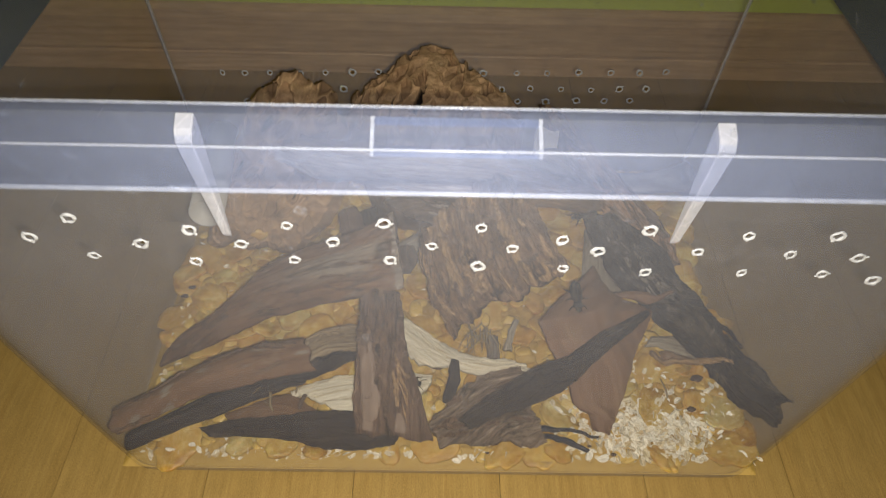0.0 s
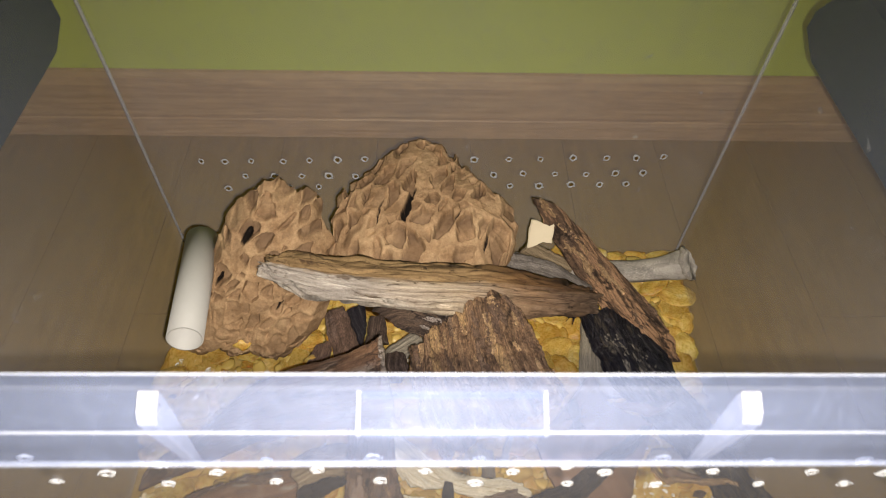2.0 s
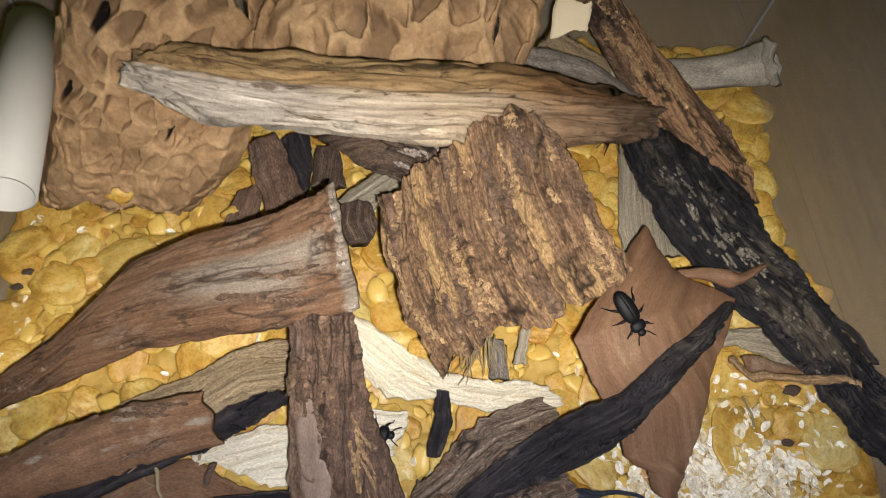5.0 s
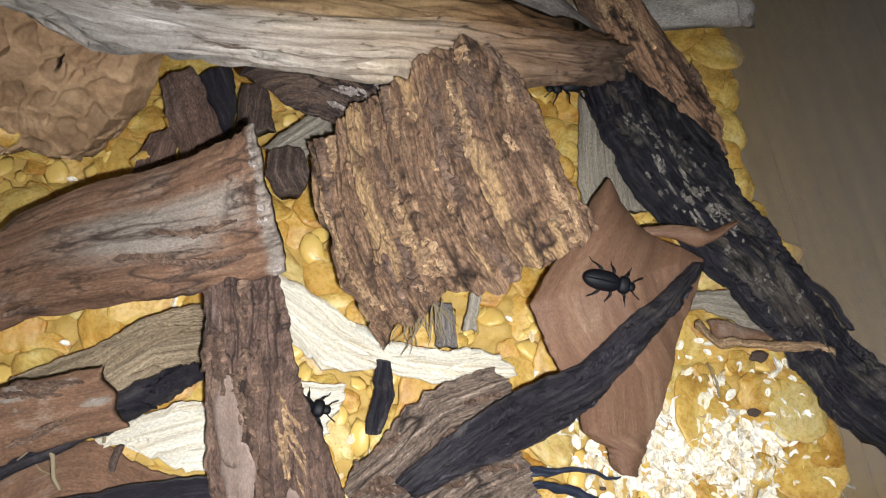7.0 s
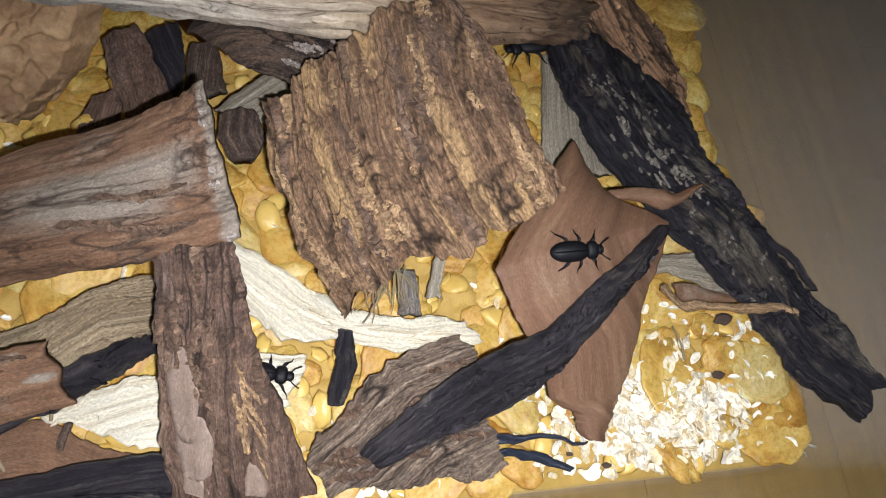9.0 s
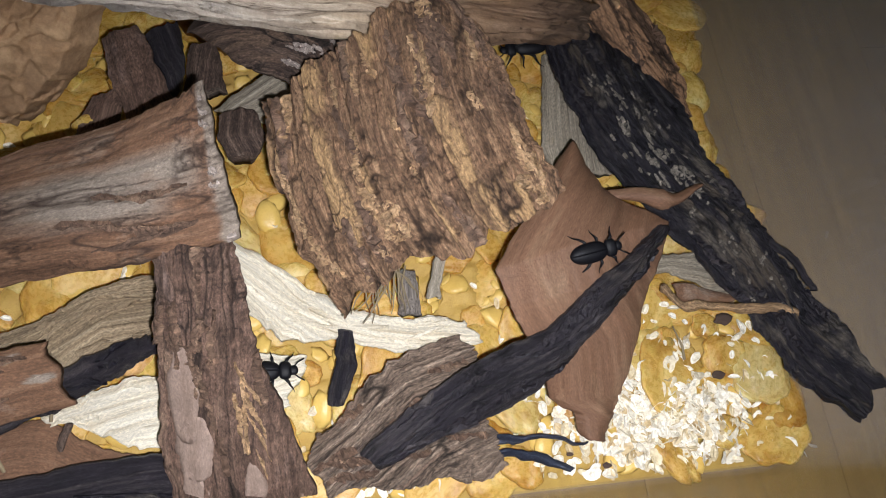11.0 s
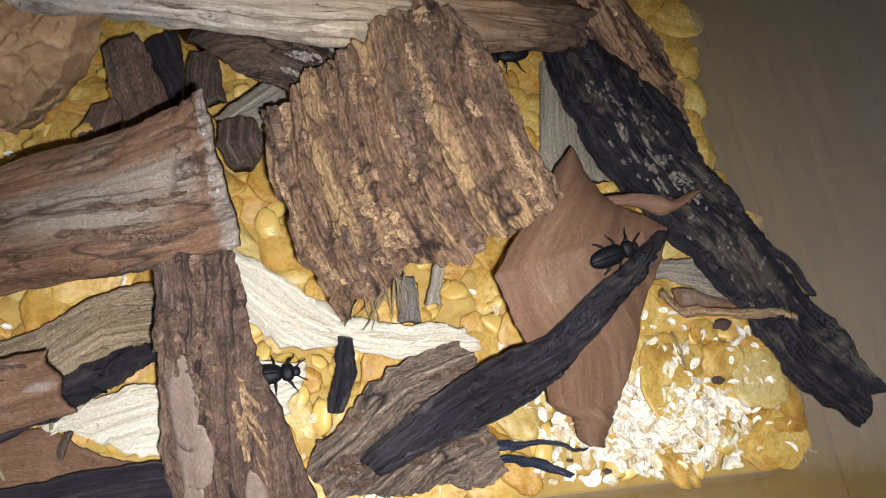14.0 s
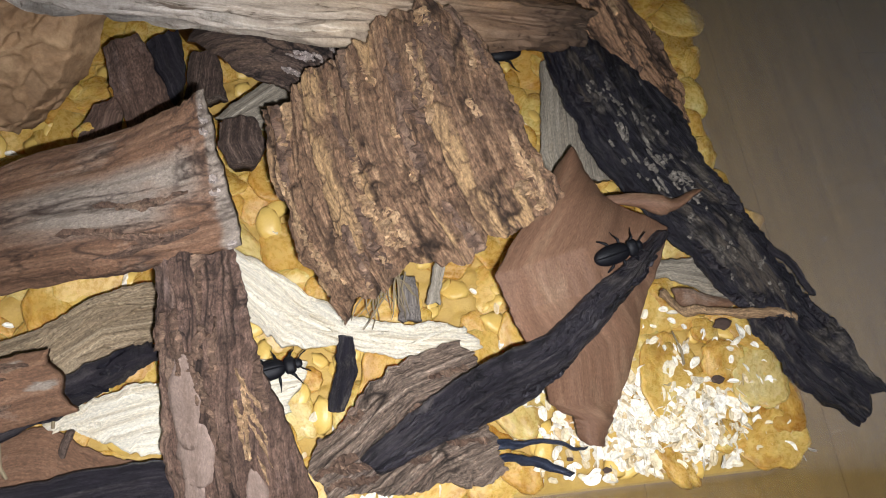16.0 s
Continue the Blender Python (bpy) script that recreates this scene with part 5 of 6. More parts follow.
slab("curved_charred_strip", [((0.1841, 0.4709, 0.0740), (0.1913, 0.4687, 0.0720)), ((0.1636, 0.4539, 0.0800), (0.1738, 0.4484, 0.0760)), ((0.1373, 0.4359, 0.0830), (0.1493, 0.4251, 0.0790)), ((0.1059, 0.4146, 0.0800), (0.1207, 0.4005, 0.0730)), ((0.0744, 0.4033, 0.0730), (0.0965, 0.3830, 0.0640)), ((0.0555, 0.3946, 0.0660), (0.0675, 0.3742, 0.0580)), ((0.0160, 0.3691, 0.0520), (0.0247, 0.3599, 0.0500))], 0.007, M_CHAR_PLAIN, 34,
     "long curved charred bark strip lying over the red-brown sheet", "bark", 0.004, 0.0014, 110, 12, 0.0015, 0.004, 180, 44, split=0.0012, plates=(26, 160, 0.0012, 0.001, -0.1))
slab("grey_brown_wood", [((-0.0033, 0.3816, 0.0400), (-0.0000, 0.3511, 0.0360)), ((0.0139, 0.3966, 0.0470), (0.0275, 0.3499, 0.0400)), ((0.0351, 0.4127, 0.0520), (0.0586, 0.3522, 0.0440)), ((0.0679, 0.4243, 0.0480), (0.0859, 0.3534, 0.0380))], 0.012, M_FRONT_WOOD, 35, "rough grey-brown broken wood piece at the box front", "wood", 0.006, 0.003, 130, 14, 0.004, 0.008, 170, 150, split=0.002, plates=(18, 170, 0.003, 0.002, 0.02), straight=True)
slab("small_charred_stick", [((0.0073, 0.4303, 0.0480), (0.0153, 0.4279, 0.0480)), ((0.0039, 0.4149, 0.0410), (0.0166, 0.4131, 0.0420)), ((0.0001, 0.3971, 0.0330), (0.0094, 0.3967, 0.0340))], 0.008, M_CHAR, 36, "short charred stick standing among the feed", "stick", 0.002, 0.0016, 150, 12, 0.002, 0.0015, 80, 40, split=0.001, straight=True)
slab("tan_bark_curl", [((0.1983, 0.4456, 0.0440), (0.1963, 0.4408, 0.0420)), ((0.2055, 0.4340, 0.0480), (0.2061, 0.4282, 0.0460)), ((0.2173, 0.4316, 0.0560), (0.2191, 0.4267, 0.0540)), ((0.2352, 0.4267, 0.0640), (0.2348, 0.4214, 0.0620)), ((0.2545, 0.4221, 0.0690), (0.2547, 0.4165, 0.0680))], 0.003, M_FLAKE, 37, "thin curled tan bark sliver on the feed", "bark", 0.003, 0.0006, nu=34, nv=12)
slab("grey_fibre_wood", [((0.2046, 0.4675, 0.0400), (0.1971, 0.4563, 0.0400)), ((0.2214, 0.4655, 0.0400), (0.2142, 0.4500, 0.0390)), ((0.2398, 0.4647, 0.0340), (0.2477, 0.4382, 0.0360))], 0.005, M_GREY_WOOD, 38, "frayed grey wood fibre piece", "wood", 0.002, 0.001, 160, 8, 0.003, 0.008, nu=30, nv=20)
slab("pinkish_curl_strip", [((0.2032, 0.4484, 0.0420), (0.2050, 0.4403, 0.0400)), ((0.2164, 0.4444, 0.0460), (0.2175, 0.4342, 0.0420)), ((0.2419, 0.4365, 0.0420), (0.2361, 0.4337, 0.0410))], 0.003, M_RED_BARK, 53, "dark red inner bark strip under the tan curl", "bark", 0.002, 0.0006, nu=30, nv=12)
slab("charred_twig", [((0.0721, 0.3707, 0.0320), (0.0729, 0.3654, 0.0320)), ((0.0919, 0.3718, 0.0340), (0.0911, 0.3671, 0.0340)), ((0.1162, 0.3690, 0.0330), (0.1164, 0.3666, 0.0330)), ((0.1351, 0.3655, 0.0320), (0.1352, 0.3643, 0.0320))], 0.004, M_TWIG, 39, "thin forked charred twig on the oats", "twig", 0.001, 0.0008, nu=30, nv=8)
slab("charred_twig", [((0.0775, 0.3671, 0.0330), (0.0769, 0.3623, 0.0330)), ((0.1024, 0.3638, 0.0330), (0.0994, 0.3589, 0.0330)), ((0.1275, 0.3547, 0.0300), (0.1263, 0.3519, 0.0300))], 0.004, M_TWIG, 40, "thin forked charred twig on the oats", "twig", 0.001, 0.0008, nu=24, nv=8)
slab("tan_stick", [((0.0667, 0.4762, 0.0460), (0.0724, 0.4755, 0.0460)), ((0.0580, 0.4517, 0.0400), (0.0664, 0.4521, 0.0400))], 0.004, M_GREY_WOOD, 41, "small pale wood sliver standing in the feed", "stick", 0.001, 0.0006, nu=24, nv=10)

slab("grey_chip", [((0.0436, 0.4641, 0.0360), (0.0533, 0.4614, 0.0380)), ((0.0411, 0.4443, 0.0360), (0.0547, 0.4447, 0.0360))], 0.005, M_GREY_BARK, 42, "small grey-brown wood chip beside the rootlets", "wood chip", 0.002, 0.001, nu=30, nv=24)
slab("dark_sliver", [((-0.1225, 0.3957, 0.0420), (-0.1199, 0.3947, 0.0420)), ((-0.1292, 0.3835, 0.0340), (-0.1258, 0.3821, 0.0340))], 0.003, M_DARK_BARK, 43, "thin dark bark sliver lying on the feed", "bark", 0.001, 0.0006, nu=24, nv=8)
slab("charred_splinter", [((0.2515, 0.4588, 0.0720), (0.2554, 0.4591, 0.0740)), ((0.2585, 0.4395, 0.0780), (0.2615, 0.4419, 0.0800)), ((0.2617, 0.4280, 0.0800), (0.2643, 0.4294, 0.0820))], 0.004, M_CHAR_PLAIN, 44, "thin charred splinter standing off the charred board", "splinter", 0.001, 0.0008, nu=40, nv=10)

slab("grey_brown_strip", [((-0.2597, 0.4579, 0.0240), (-0.2641, 0.4389, 0.0220)), ((-0.2327, 0.4776, 0.0340), (-0.2456, 0.4486, 0.0260)), ((-0.1985, 0.4896, 0.0500), (-0.2120, 0.4582, 0.0400))], 0.006, M_PURPLE_BARK, 45, "flat grey-brown bark strip under the curved plate", "bark", 0.002, 0.001, 120, 9, nu=80, nv=40, straight=True)


# clinging flakes and patches of the bark pieces
chips("rough_bark_plate", "bark_flake", M_FLAKE, [(0.28, 0.72, 0.034, 0.008), (0.1, 0.8, 0.016, 0.006), (0.36, 0.06, 0.042, 0.006), (0.72, 0.1, 0.03, 0.004), (0.06, 0.13, 0.018, 0.006), (0.78, 0.43, 0.022, 0.01), (0.62, 0.36, 0.016, 0.006), (0.74, 0.94, 0.03, 0.006), (0.9, 0.9, 0.014, 0.008)]
      + scatter(14, 62, (0.05, 0.95), (0.05, 0.95), (0.005, 0.014), (0.0015, 0.0035)), 63, thick=0.001)
chips("rough_bark_plate", "bark_ridge", M_FLAKE_DARK, scatter(14, 64, ln=(0.012, 0.04), wd=(0.003, 0.007)), 65, thick=0.0016)
chips("upright_bark", "smooth_patch", M_PATCH, [(0.62, 0.24, 0.05, 0.017), (0.83, 0.26, 0.026, 0.02), (0.96, 0.62, 0.02, 0.012), (0.97, 0.2, 0.014, 0.014)], 71, lift=0.0004, thick=0.0014, ragged=0.15)
chips("upright_bark", "bark_ridge", M_FLAKE_DARK, scatter(8, 72, ln=(0.012, 0.04), wd=(0.002, 0.006)), 73, thick=0.002)
chips("upright_bark", "bark_flake", M_FLAKE, scatter(8, 74, (0.6, 0.92), (0.6, 0.82), (0.01, 0.028), (0.0008, 0.002)), 75)
chips("curved_red_bark", "frayed_edge", M_FUZZ, scatter(8, 80, (0.972, 0.992), (0.01, 0.97), (0.002, 0.006), (0.0015, 0.004)), 81, thick=0.0005, label="pale frayed fibre")
chips("curved_red_bark", "bark_ridge", M_FLAKE_DARK, scatter(10, 83, (0.1, 0.9), (0.5, 0.95), (0.02, 0.07), (0.0015, 0.004)), 84, thick=0.0014)
chips("charred_bark", "grey_crust", M_LICHEN, scatter(60, 91, (0.08, 0.75), (0.15, 0.8), (0.0012, 0.004), (0.0006, 0.0016)) + scatter(34, 92, (0.16, 0.42), (0.3, 0.62), (0.004, 0.012), (0.0007, 0.002)), 93, thick=0.0006, label="pale grey crust")
chips("charred_bark", "char_ridge", M_CHAR_PLAIN, scatter(8, 94, ln=(0.015, 0.05), wd=(0.002, 0.006)), 95, thick=0.002)
chips("dark_bark", "pale_fibre", M_FUZZ, scatter(16, 96, (0.6, 0.95), (0.2, 0.8), (0.005, 0.016), (0.0008, 0.002)), 97, thick=0.0008)
chips("slanted_bark", "bark_flake", M_FLAKE, scatter(14, 98, (0.02, 0.6), (0.1, 0.6), (0.01, 0.03), (0.003, 0.008)), 99)
chips("slanted_bark", "bark_ridge", M_FLAKE_DARK, scatter(6, 100, (0.1, 0.95), (0.1, 0.95), (0.01, 0.03), (0.003, 0.007)), 101, thick=0.002)
chips("grey_brown_wood", "wood_splinter", M_FLAKE_DARK, scatter(10, 102, ln=(0.01, 0.035), wd=(0.0012, 0.004)), 103, thick=0.002)
chips("pale_sapwood_board", "wood_splinter", M_PALE_WOOD, scatter(16, 104, ln=(0.015, 0.04), wd=(0.0015, 0.004)), 105, thick=0.0012)
chips("pale_wood_splinter", "wood_splinter", M_PALE_WOOD, scatter(16, 106, ln=(0.01, 0.03), wd=(0.0015, 0.004)), 107, thick=0.0012)
chips("tan_plank", "wood_splinter", M_TAN_WOOD, scatter(18, 108, ln=(0.015, 0.05), wd=(0.0015, 0.004)), 109, thick=0.0012)
chips("curved_charred_strip", "char_ridge", M_CHAR_PLAIN, scatter(14, 111, ln=(0.015, 0.05), wd=(0.0015, 0.004)), 112, thick=0.0012)


chips("charred_stick", "char_ridge", M_CHAR, scatter(8, 131, ln=(0.015, 0.04), wd=(0.0015, 0.004)), 132, thick=0.0014)
chips("low_charred_strip", "char_ridge", M_CHAR, scatter(8, 121, ln=(0.015, 0.04), wd=(0.0015, 0.004)), 122, thick=0.0014)
chips("front_red_bark", "bark_ridge", M_FLAKE_DARK, scatter(8, 123, ln=(0.02, 0.05), wd=(0.0015, 0.004)), 124, thick=0.0012)


def tube():
    """A white card tube lying against the gnawed slab."""
    a, b = Vector((-0.2093, 0.5064, 0.1559)), Vector((-0.2211, 0.6292, 0.1464))
    d = (b - a).normalized()
    side = d.cross(Vector((0, 0, 1))).normalized()
    up = side.cross(d)
    loops = []
    for r, s in ((0.0138, 0), (0.0151, 0), (0.0151, 0.5), (0.0151, 1), (0.0138, 1), (0.0138, 0.5)):
        c = a.lerp(b, s)
        loops.append([c + side * (r * math.cos(t)) + up * (r * math.sin(t)) for t in np.linspace(0, 2 * math.pi, 40, endpoint=False)])
    tagged(part("white_tube", loft(loops), M_TUBE), "plain white tube lying between the gnawed slab and the box side", "tube")


tube()


def root_tuft():
    """A tangle of dry rootlets under the edge of the rough bark plate."""
    random.seed(31)
    root = tagged(new("root_tuft"), "small tangle of dry grey-brown rootlets under the bark plate", "roots")
    for k in range(22):
        bm = bmesh.new()
        p = Vector((0.036 + random.uniform(-0.012, 0.010), 0.458 + random.uniform(-0.003, 0.008), 0.054 + random.uniform(-0.006, 0.008)))
        d = Vector((random.uniform(-0.6, 0.5), random.uniform(-1.0, -0.5), random.uniform(-0.5, 0.1))).normalized()
        pts = [p]
        for i in range(5):
            d = (d + Vector((random.uniform(-0.5, 0.5), random.uniform(-0.3, 0.3), random.uniform(-0.3, 0.2)))).normalized()
            q = pts[-1] + d * random.uniform(0.003, 0.006)
            q.z = max(q.z, 0.036)
            pts.append(q)
        tube_bm(bm, pts, [0.0006, 0.0005, 0.0005, 0.0004, 0.0003, 0.0002], 5)
        part("rootlet", bm, M_ROOT, root)


def crumbs():
    """Dark crumbs of wood and a few bits of bark on the feed."""
    random.seed(41)
    for x, y, z, r in ((0.238, 0.428, 0.028, 0.0045), (-0.004, 0.436, 0.030, 0.0045), (0.226, 0.395, 0.028, 0.003), (0.04, 0.352, 0.022, 0.0015), (0.150, 0.352, 0.022, 0.002), (-0.256, 0.53, 0.026, 0.003), (-0.262, 0.52, 0.024, 0.003), (0.13, 0.36, 0.022, 0.0015)):
        bm = bmesh.new()
        bmesh.ops.create_icosphere(bm, subdivisions=2, radius=1)
        for v in bm.verts:
            c = v.co * (1 + 0.4 * fb(v.co.x * 1.5 + x * 90, v.co.y * 1.5, v.co.z * 1.5 + y * 50, 3))
            v.co = Vector((x + c.x * r * 1.3, y + c.y * r * 0.8, z + c.z * r * 0.5))
        tagged(part("dark_crumb", bm, M_DARK_BARK, smooth=False), "dark brown crumb of wood on the feed", "crumb", "dark crumbs on the feed")
    for k, (x, y, z, a) in enumerate(((0.206, 0.405, 0.030, 100), (0.262, 0.50, 0.03, 95), (-0.13, 0.398, 0.04, 95), (-0.155, 0.39, 0.045, 150))):
        bm = bmesh.new()
        d = Vector((math.cos(radians(a)), math.sin(radians(a)), 0.1))
        p = Vector((x, y, z))
        tube_bm(bm, [p, p + d * 0.008 + Vector((0.001, 0, 0.001)), p + d * 0.02], [0.0009, 0.0008, 0.0005], 6)
        tagged(part("dry_stalk", bm, M_ROOT), "short dry brown stalk lying on the feed", "stalk", "dry stalks")
    for k, (a, b) in enumerate((((-0.1540, 0.3975, 0.0490), (-0.1459, 0.3755, 0.0470)), ((-0.1632, 0.3938, 0.0520), (-0.1512, 0.3982, 0.0500)), ((-0.1656, 0.3901, 0.0510), (-0.1570, 0.3966, 0.0490)), ((-0.1689, 0.3970, 0.0480), (-0.1499, 0.3827, 0.0460)))):
        bm = bmesh.new()
        a, b = Vector(a), Vector(b)
        r = 0.0013 if k == 0 else 0.0004
        tube_bm(bm, [a, a.lerp(b, 0.35) + Vector((0.001, 0.001, 0.001)), a.lerp(b, 0.7) - Vector((0.001, 0.001, 0)), b], [r, r, 0.9 * r, 0.6 * r], 6)
        tagged(part("dry_stalk", bm, M_ROOT), "thin dry brown stalk lying across the bark" if k == 0 else "fine dry rootlet lying across the bark", "stalk", "dry stalks")
    # feed caught in the gnawed wood
    for x, y, z, r in ((-0.182, 0.555, 0.085, 0.011), (-0.098, 0.585, 0.05, 0.012), (-0.118, 0.56, 0.045, 0.01), (-0.052, 0.63, 0.172, 0.006), (0.232, 0.706, 0.024, 0.012), (0.21, 0.712, 0.026, 0.012), (0.19, 0.705, 0.028, 0.011), (0.25, 0.70, 0.022, 0.011)):
        bm = bmesh.new()
        bmesh.ops.create_icosphere(bm, subdivisions=3, radius=1)
        for v in bm.verts:
            c = v.co * (1 + 0.35 * fb(v.co.x * 1.4 + x * 70, v.co.y * 1.4, v.co.z * 1.4 + y * 30, 3))
            v.co = Vector((x + c.x * r, y + c.y * r * 0.8, z + c.z * r * 0.6))
        tagged(part("yellow_lump", bm, M_CHUNK), "yellow feed lump caught between the wood pieces", "feed chunk", "yellow feed lumps")
    # white scrap lying against the skirting
    bm = bmesh.new()
    bmesh.ops.create_icosphere(bm, subdivisions=2, radius=1)
    for v in bm.verts:
        c = v.co * (1 + 0.3 * nz(v.co.x * 2, v.co.y * 2, v.co.z * 2))
        v.co = Vector((0.283 + c.x * 0.006, 0.962 + c.y * 0.005, 0.0052 + c.z * 0.005))
    tagged(part("white_scrap", bm, M_PAPER), "small white scrap on the floor by the skirting", "scrap")


root_tuft()
crumbs()


# ---------------------------------------------------------------- beetles
def oval(cx, cz, lx, ly, lz, pinch=0.0, groove=0, box=2.0):
    bm = bmesh.new()
    bmesh.ops.create_uvsphere(bm, u_segments=40, v_segments=20, radius=1, matrix=Matrix.Rotation(radians(90), 4, "Y"))
    for v in bm.verts:
        x, y, z = v.co
        if abs(x) < 0.995:
            full = math.sqrt((1 - abs(x) ** box) / (1 - x * x))
            y, z = y * full, z * full ** 0.6
        t = 1 - pinch * max(0, -x) ** 1.5 * 0.5
        g = 1.0
        if groove and z > 0:
            g = 1 - 0.012 * (0.5 + 0.5 * math.cos(y * groove))
        v.co = Vector((cx + x * lx, y * ly * t, cz + (z * lz if z > 0 else z * lz * 0.6) * g))
    return bm


def beetle():
    """A darkling beetle, head towards +X, feet at z = 0. About twenty-seven millimetres long."""
    root = tagged(new("beetle"), "black darkling beetle with a long smooth back", "beetle")
    for s in (-1, 1):
        half = oval(-0.0055, 0.0060, 0.0112, 0.0058, 0.0042, 0.35, 34, 3.2)
        cut = bmesh.ops.bisect_plane(half, geom=half.verts[:] + half.edges[:] + half.faces[:], plane_co=(0, s * 0.00005, 0), plane_no=(0, -s, 0), clear_outer=True)
        bmesh.ops.holes_fill(half, edges=[e for e in cut["geom_cut"] if isinstance(e, bmesh.types.BMEdge)])
        part("wing_case", half, M_BEETLE, root)
    part("thorax", oval(0.0080, 0.0054, 0.0036, 0.0050, 0.0031, box=4.0), M_BEETLE, root)
    part("head", oval(0.0124, 0.0046, 0.0027, 0.0027, 0.0019, box=3.0), M_BEETLE, root)
    for s in (-1, 1):
        for x0, x1, x2, reach in ((0.0065, 0.0095, 0.0120, 0.0092), (0.0015, 0.0010, 0.0005, 0.0104), (-0.0030, -0.0070, -0.0110, 0.0102)):
            bm = bmesh.new()
            tube_bm(bm, [(x0, s * 0.0028, 0.0036), (x1, s * reach * 0.68, 0.0056), (x1 * 0.6 + x2 * 0.4, s * reach * 0.85, 0.0030), (x2, s * reach, 0.0004)], [0.0007, 0.0009, 0.0006, 0.00035])
            tube_bm(bm, [(x2, s * reach, 0.0004), (x2 + (x2 - x1) * 0.5 - 0.0004, s * (reach + 0.0022), 0.0003)], [0.00035, 0.0002], 5)
            part("leg", bm, M_BEETLE, root)
        bm = bmesh.new()
        tube_bm(bm, [(0.0124, s * 0.0016, 0.0046), (0.0150, s * 0.0042, 0.0058), (0.0185, s * 0.0062, 0.0050)], [0.00035, 0.0004, 0.0004], 6)
        part("antenna", bm, M_BEETLE, root)
    return root


BEETLE_A = beetle()
BEETLE_A.scale = (0.92, 0.92, 0.92)
BEETLE_B = copy_thing(BEETLE_A, pose(-0.03, 0.412, 0.034, 0, 0, 10))
BEETLE_C = copy_thing(BEETLE_A, pose(0.13, 0.60, 0.05, 0, 0, 180))
tagged(BEETLE_B, "black darkling beetle half hidden under the propped bark")
tagged(BEETLE_C, "black darkling beetle hiding under the driftwood log")


# ---------------------------------------------------------------- the torch beside the lens
def phone_torch():
    root = tagged(new("phone_torch"), "small white LED torch window carried beside the lens", "torch")
    m, nt, b = node_mat("led_glow")
    b.inputs["Base Color"].default_value = (0.9, 0.9, 0.9, 1)
    b.inputs["Emission Color"].default_value = (1.0, 0.975, 0.94, 1)
    b.inputs["Emission Strength"].default_value = TORCH
    bm = bmesh.new()
    bmesh.ops.create_circle(bm, cap_ends=True, segments=20, radius=0.0045)
    for f in bm.faces:
        if f.normal.z > 0:
            f.normal_flip()
    part("led_window", bm, m, root, "glowing white LED window", smooth=False)
    # unseen ring, added in front of the LED to narrow its beam
    bm = bmesh.new()
    loops = [[Vector((r * math.cos(t), r * math.sin(t), z)) for t in np.linspace(0, 2 * math.pi, 24, endpoint=False)] for r, z in ((0.0080, -0.0054), (0.0088, -0.0054), (0.0065, 0.0015), (0.0048, 0.0015))]
    part("beam_ring", loft(loops), M_HANDLE, root, "unseen dark ring added round the LED to narrow its beam")
    return root


TORCH_THING = phone_torch()


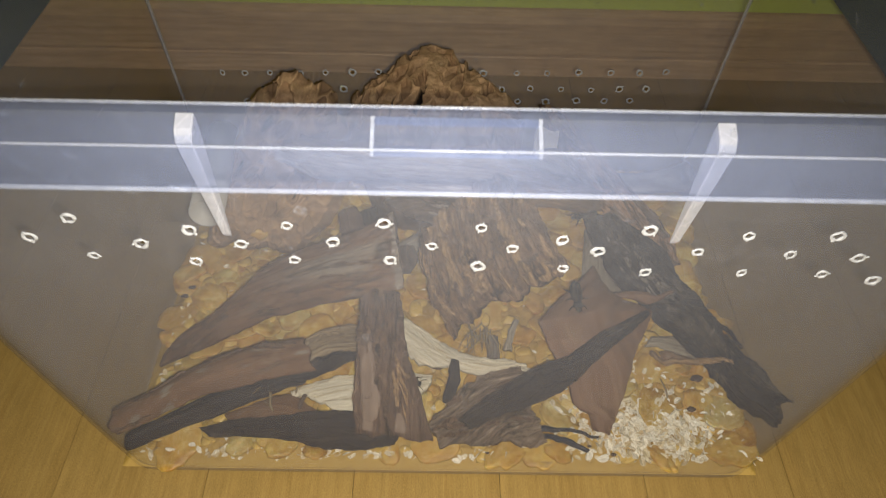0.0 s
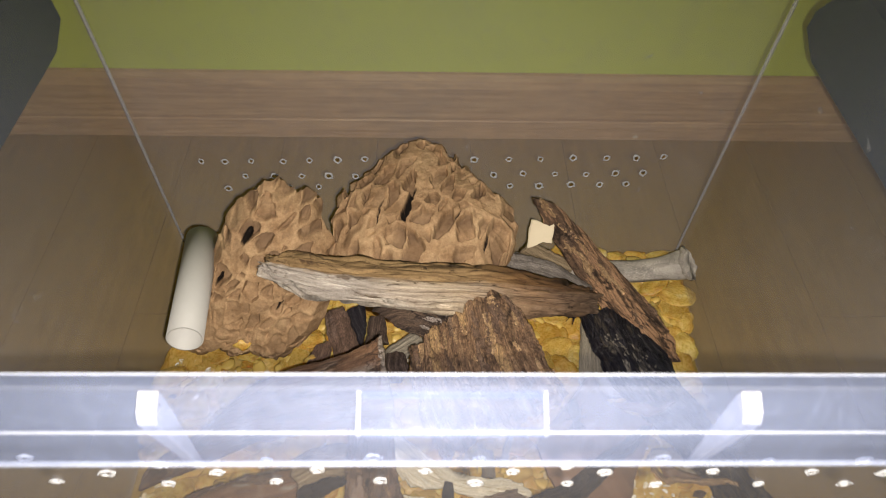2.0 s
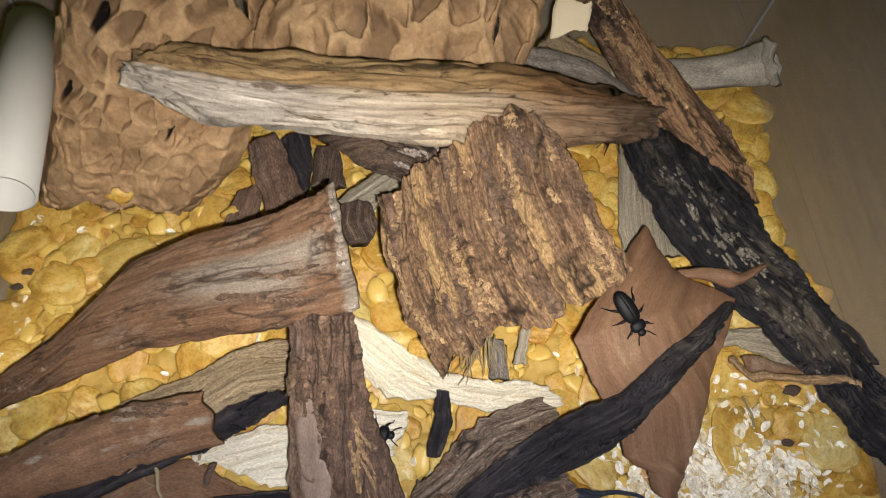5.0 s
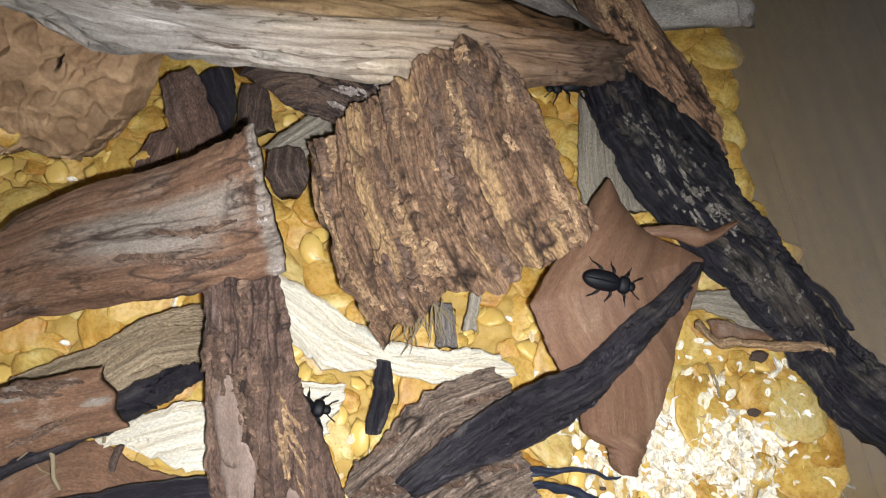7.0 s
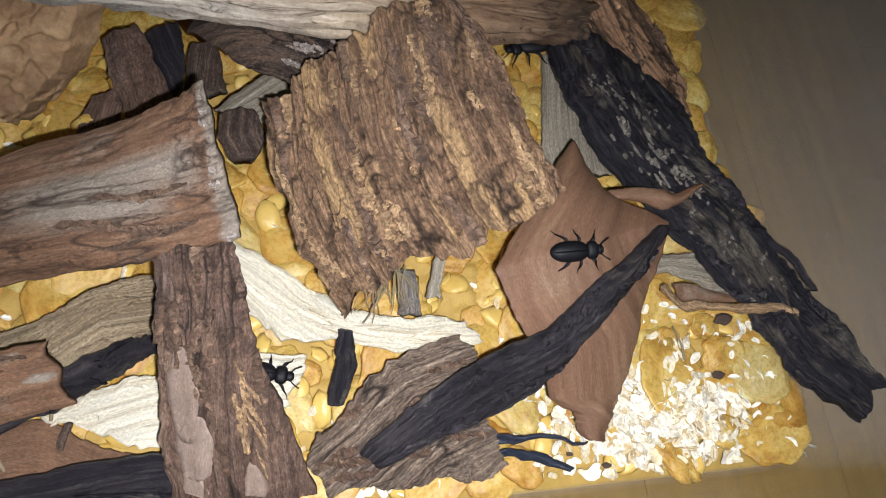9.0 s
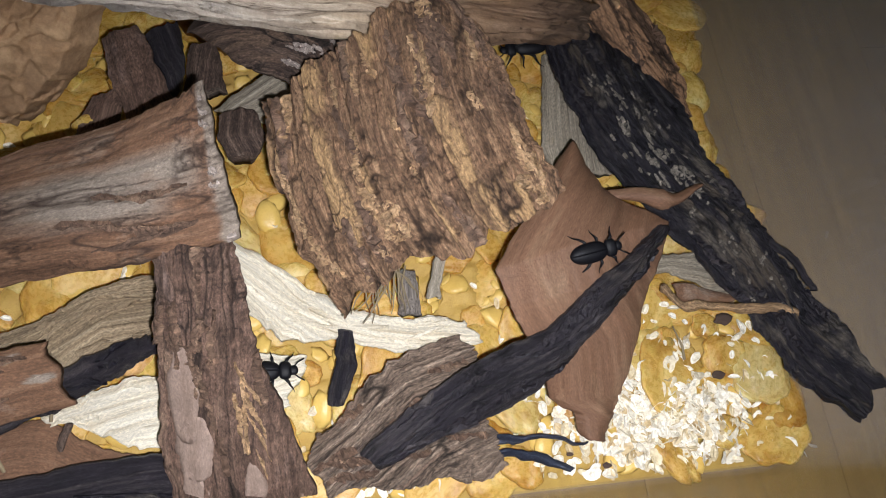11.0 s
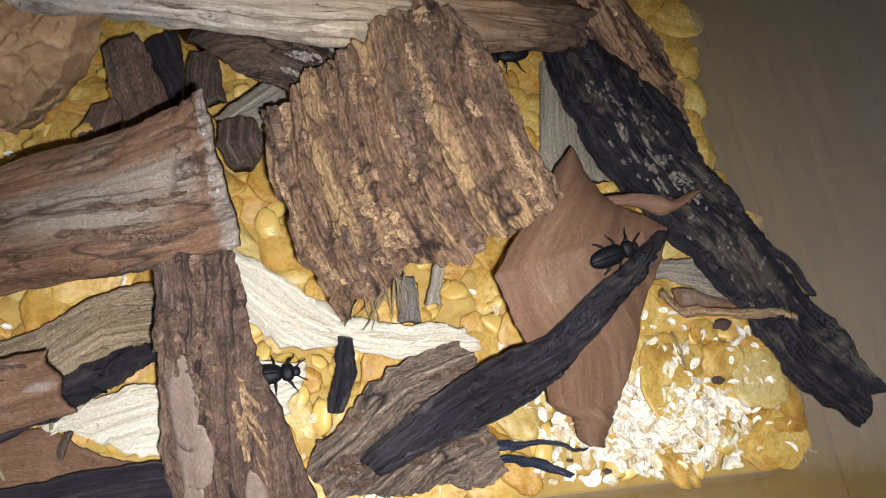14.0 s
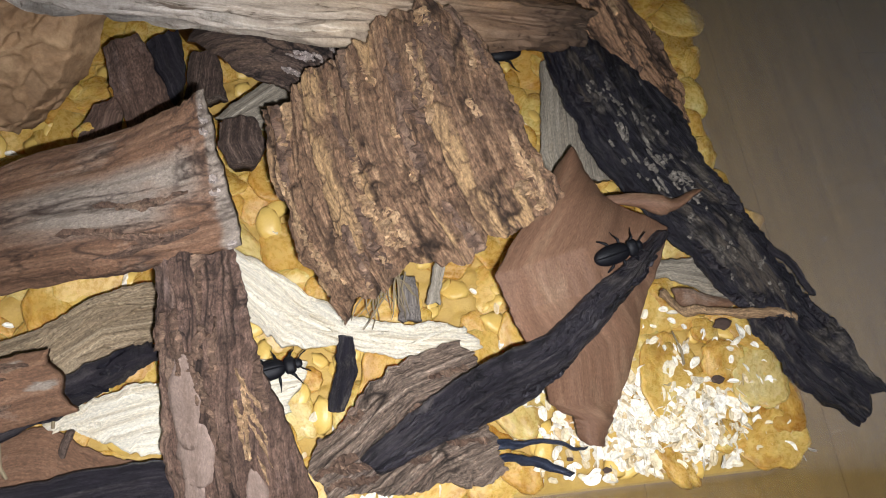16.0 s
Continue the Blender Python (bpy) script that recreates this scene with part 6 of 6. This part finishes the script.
# ---------------------------------------------------------------- floor planks
def planks():
    w, gap, y0, y1 = 0.128, 0.0004, -1.598, WALL_Y - 0.0152
    meshes = {}
    for s in range(3):
        cuts = [y0, -0.75 + 0.3 * s, 0.25 + 0.2 * s, y1]
        for k in range(3):
            bm = box_bm(0, cuts[k], -0.012, w - gap, cuts[k + 1] - gap, 0, 0.0003)
            uvl = bm.loops.layers.uv.new("UVMap")
            for f in bm.faces:
                for lp in f.loops:
                    lp[uvl].uv = (lp.vert.co.y + k * 3.3 + s * 7.1, lp.vert.co.x + k * 1.7 + s * 2.9)
            me = bpy.data.meshes.new("plank")
            bm.to_mesh(me)
            bm.free()
            me.materials.append(M_PLANK)
            meshes[s, k] = me
    for i in range(31):
        for k in range(3):
            ob = new("plank", meshes[(i * 2) % 3, k])
            ob.parent = FLOOR
            ob.location = (-1.996 + i * w, 0, 0)


planks()


# ---------------------------------------------------------------- what moves
def motions():
    walk(TORCH_THING, [(t, look(eye, target, roll) @ pose(0.012, -0.011, 0.004, -29, 2.5, 0)) for t, eye, target, roll in PATH])
    rows = [(0.0, 0.121, 0.471, 0.0893, -84), (2.6, 0.121, 0.470, 0.0893, -82), (3.2, 0.119, 0.467, 0.0888, -80), (4.2, 0.117, 0.463, 0.0888, -76), (5.3, 0.120, 0.457, 0.0888, -52),
            (6.4, 0.126, 0.455, 0.0878, -28), (7.0, 0.128, 0.456, 0.0878, -14), (7.6, 0.128, 0.456, 0.0878, -4), (8.3, 0.128, 0.455, 0.0878, 0), (9.2, 0.129, 0.453, 0.0872, 2),
            (10.5, 0.136, 0.453, 0.0860, 8), (11.4, 0.142, 0.454, 0.0852, 14), (12.6, 0.147, 0.455, 0.0838, 18), (14.0, 0.152, 0.456, 0.0818, 17), (16.0, 0.155, 0.457, 0.0810, 15)]
    walk(BEETLE_A, [(t, pose(x, y, z, 20, 0, 0) @ pose(0, 0, 0, 0, 0, a)) for t, x, y, z, a in rows])
    rows = [(0.0, -0.028, 0.417, -14), (6.4, -0.027, 0.416, -14), (8.0, -0.026, 0.418, -8), (9.2, -0.025, 0.419, -12), (11.4, -0.023, 0.420, 2), (12.8, -0.022, 0.421, 4), (14.0, -0.022, 0.422, 4), (16.0, -0.021, 0.424, 12)]
    walk(BEETLE_B, [(t, pose(x - 0.004, y - 0.0065, 0.039, 0, 0, a)) for t, x, y, a in rows])
    rows = [(0.0, 0.150, 0.610, 196), (2.6, 0.149, 0.610, 196), (4.2, 0.147, 0.611, 194), (6.4, 0.138, 0.606, 190), (9.2, 0.134, 0.604, 188), (11.4, 0.130, 0.603, 186), (12.8, 0.126, 0.603, 186), (14.0, 0.121, 0.603, 188), (16.0, 0.116, 0.603, 190)]
    walk(BEETLE_C, [(t, pose(x - 0.003, y - 0.0095, 0.0645, 0, 0, a)) for t, x, y, a in rows])


motions()
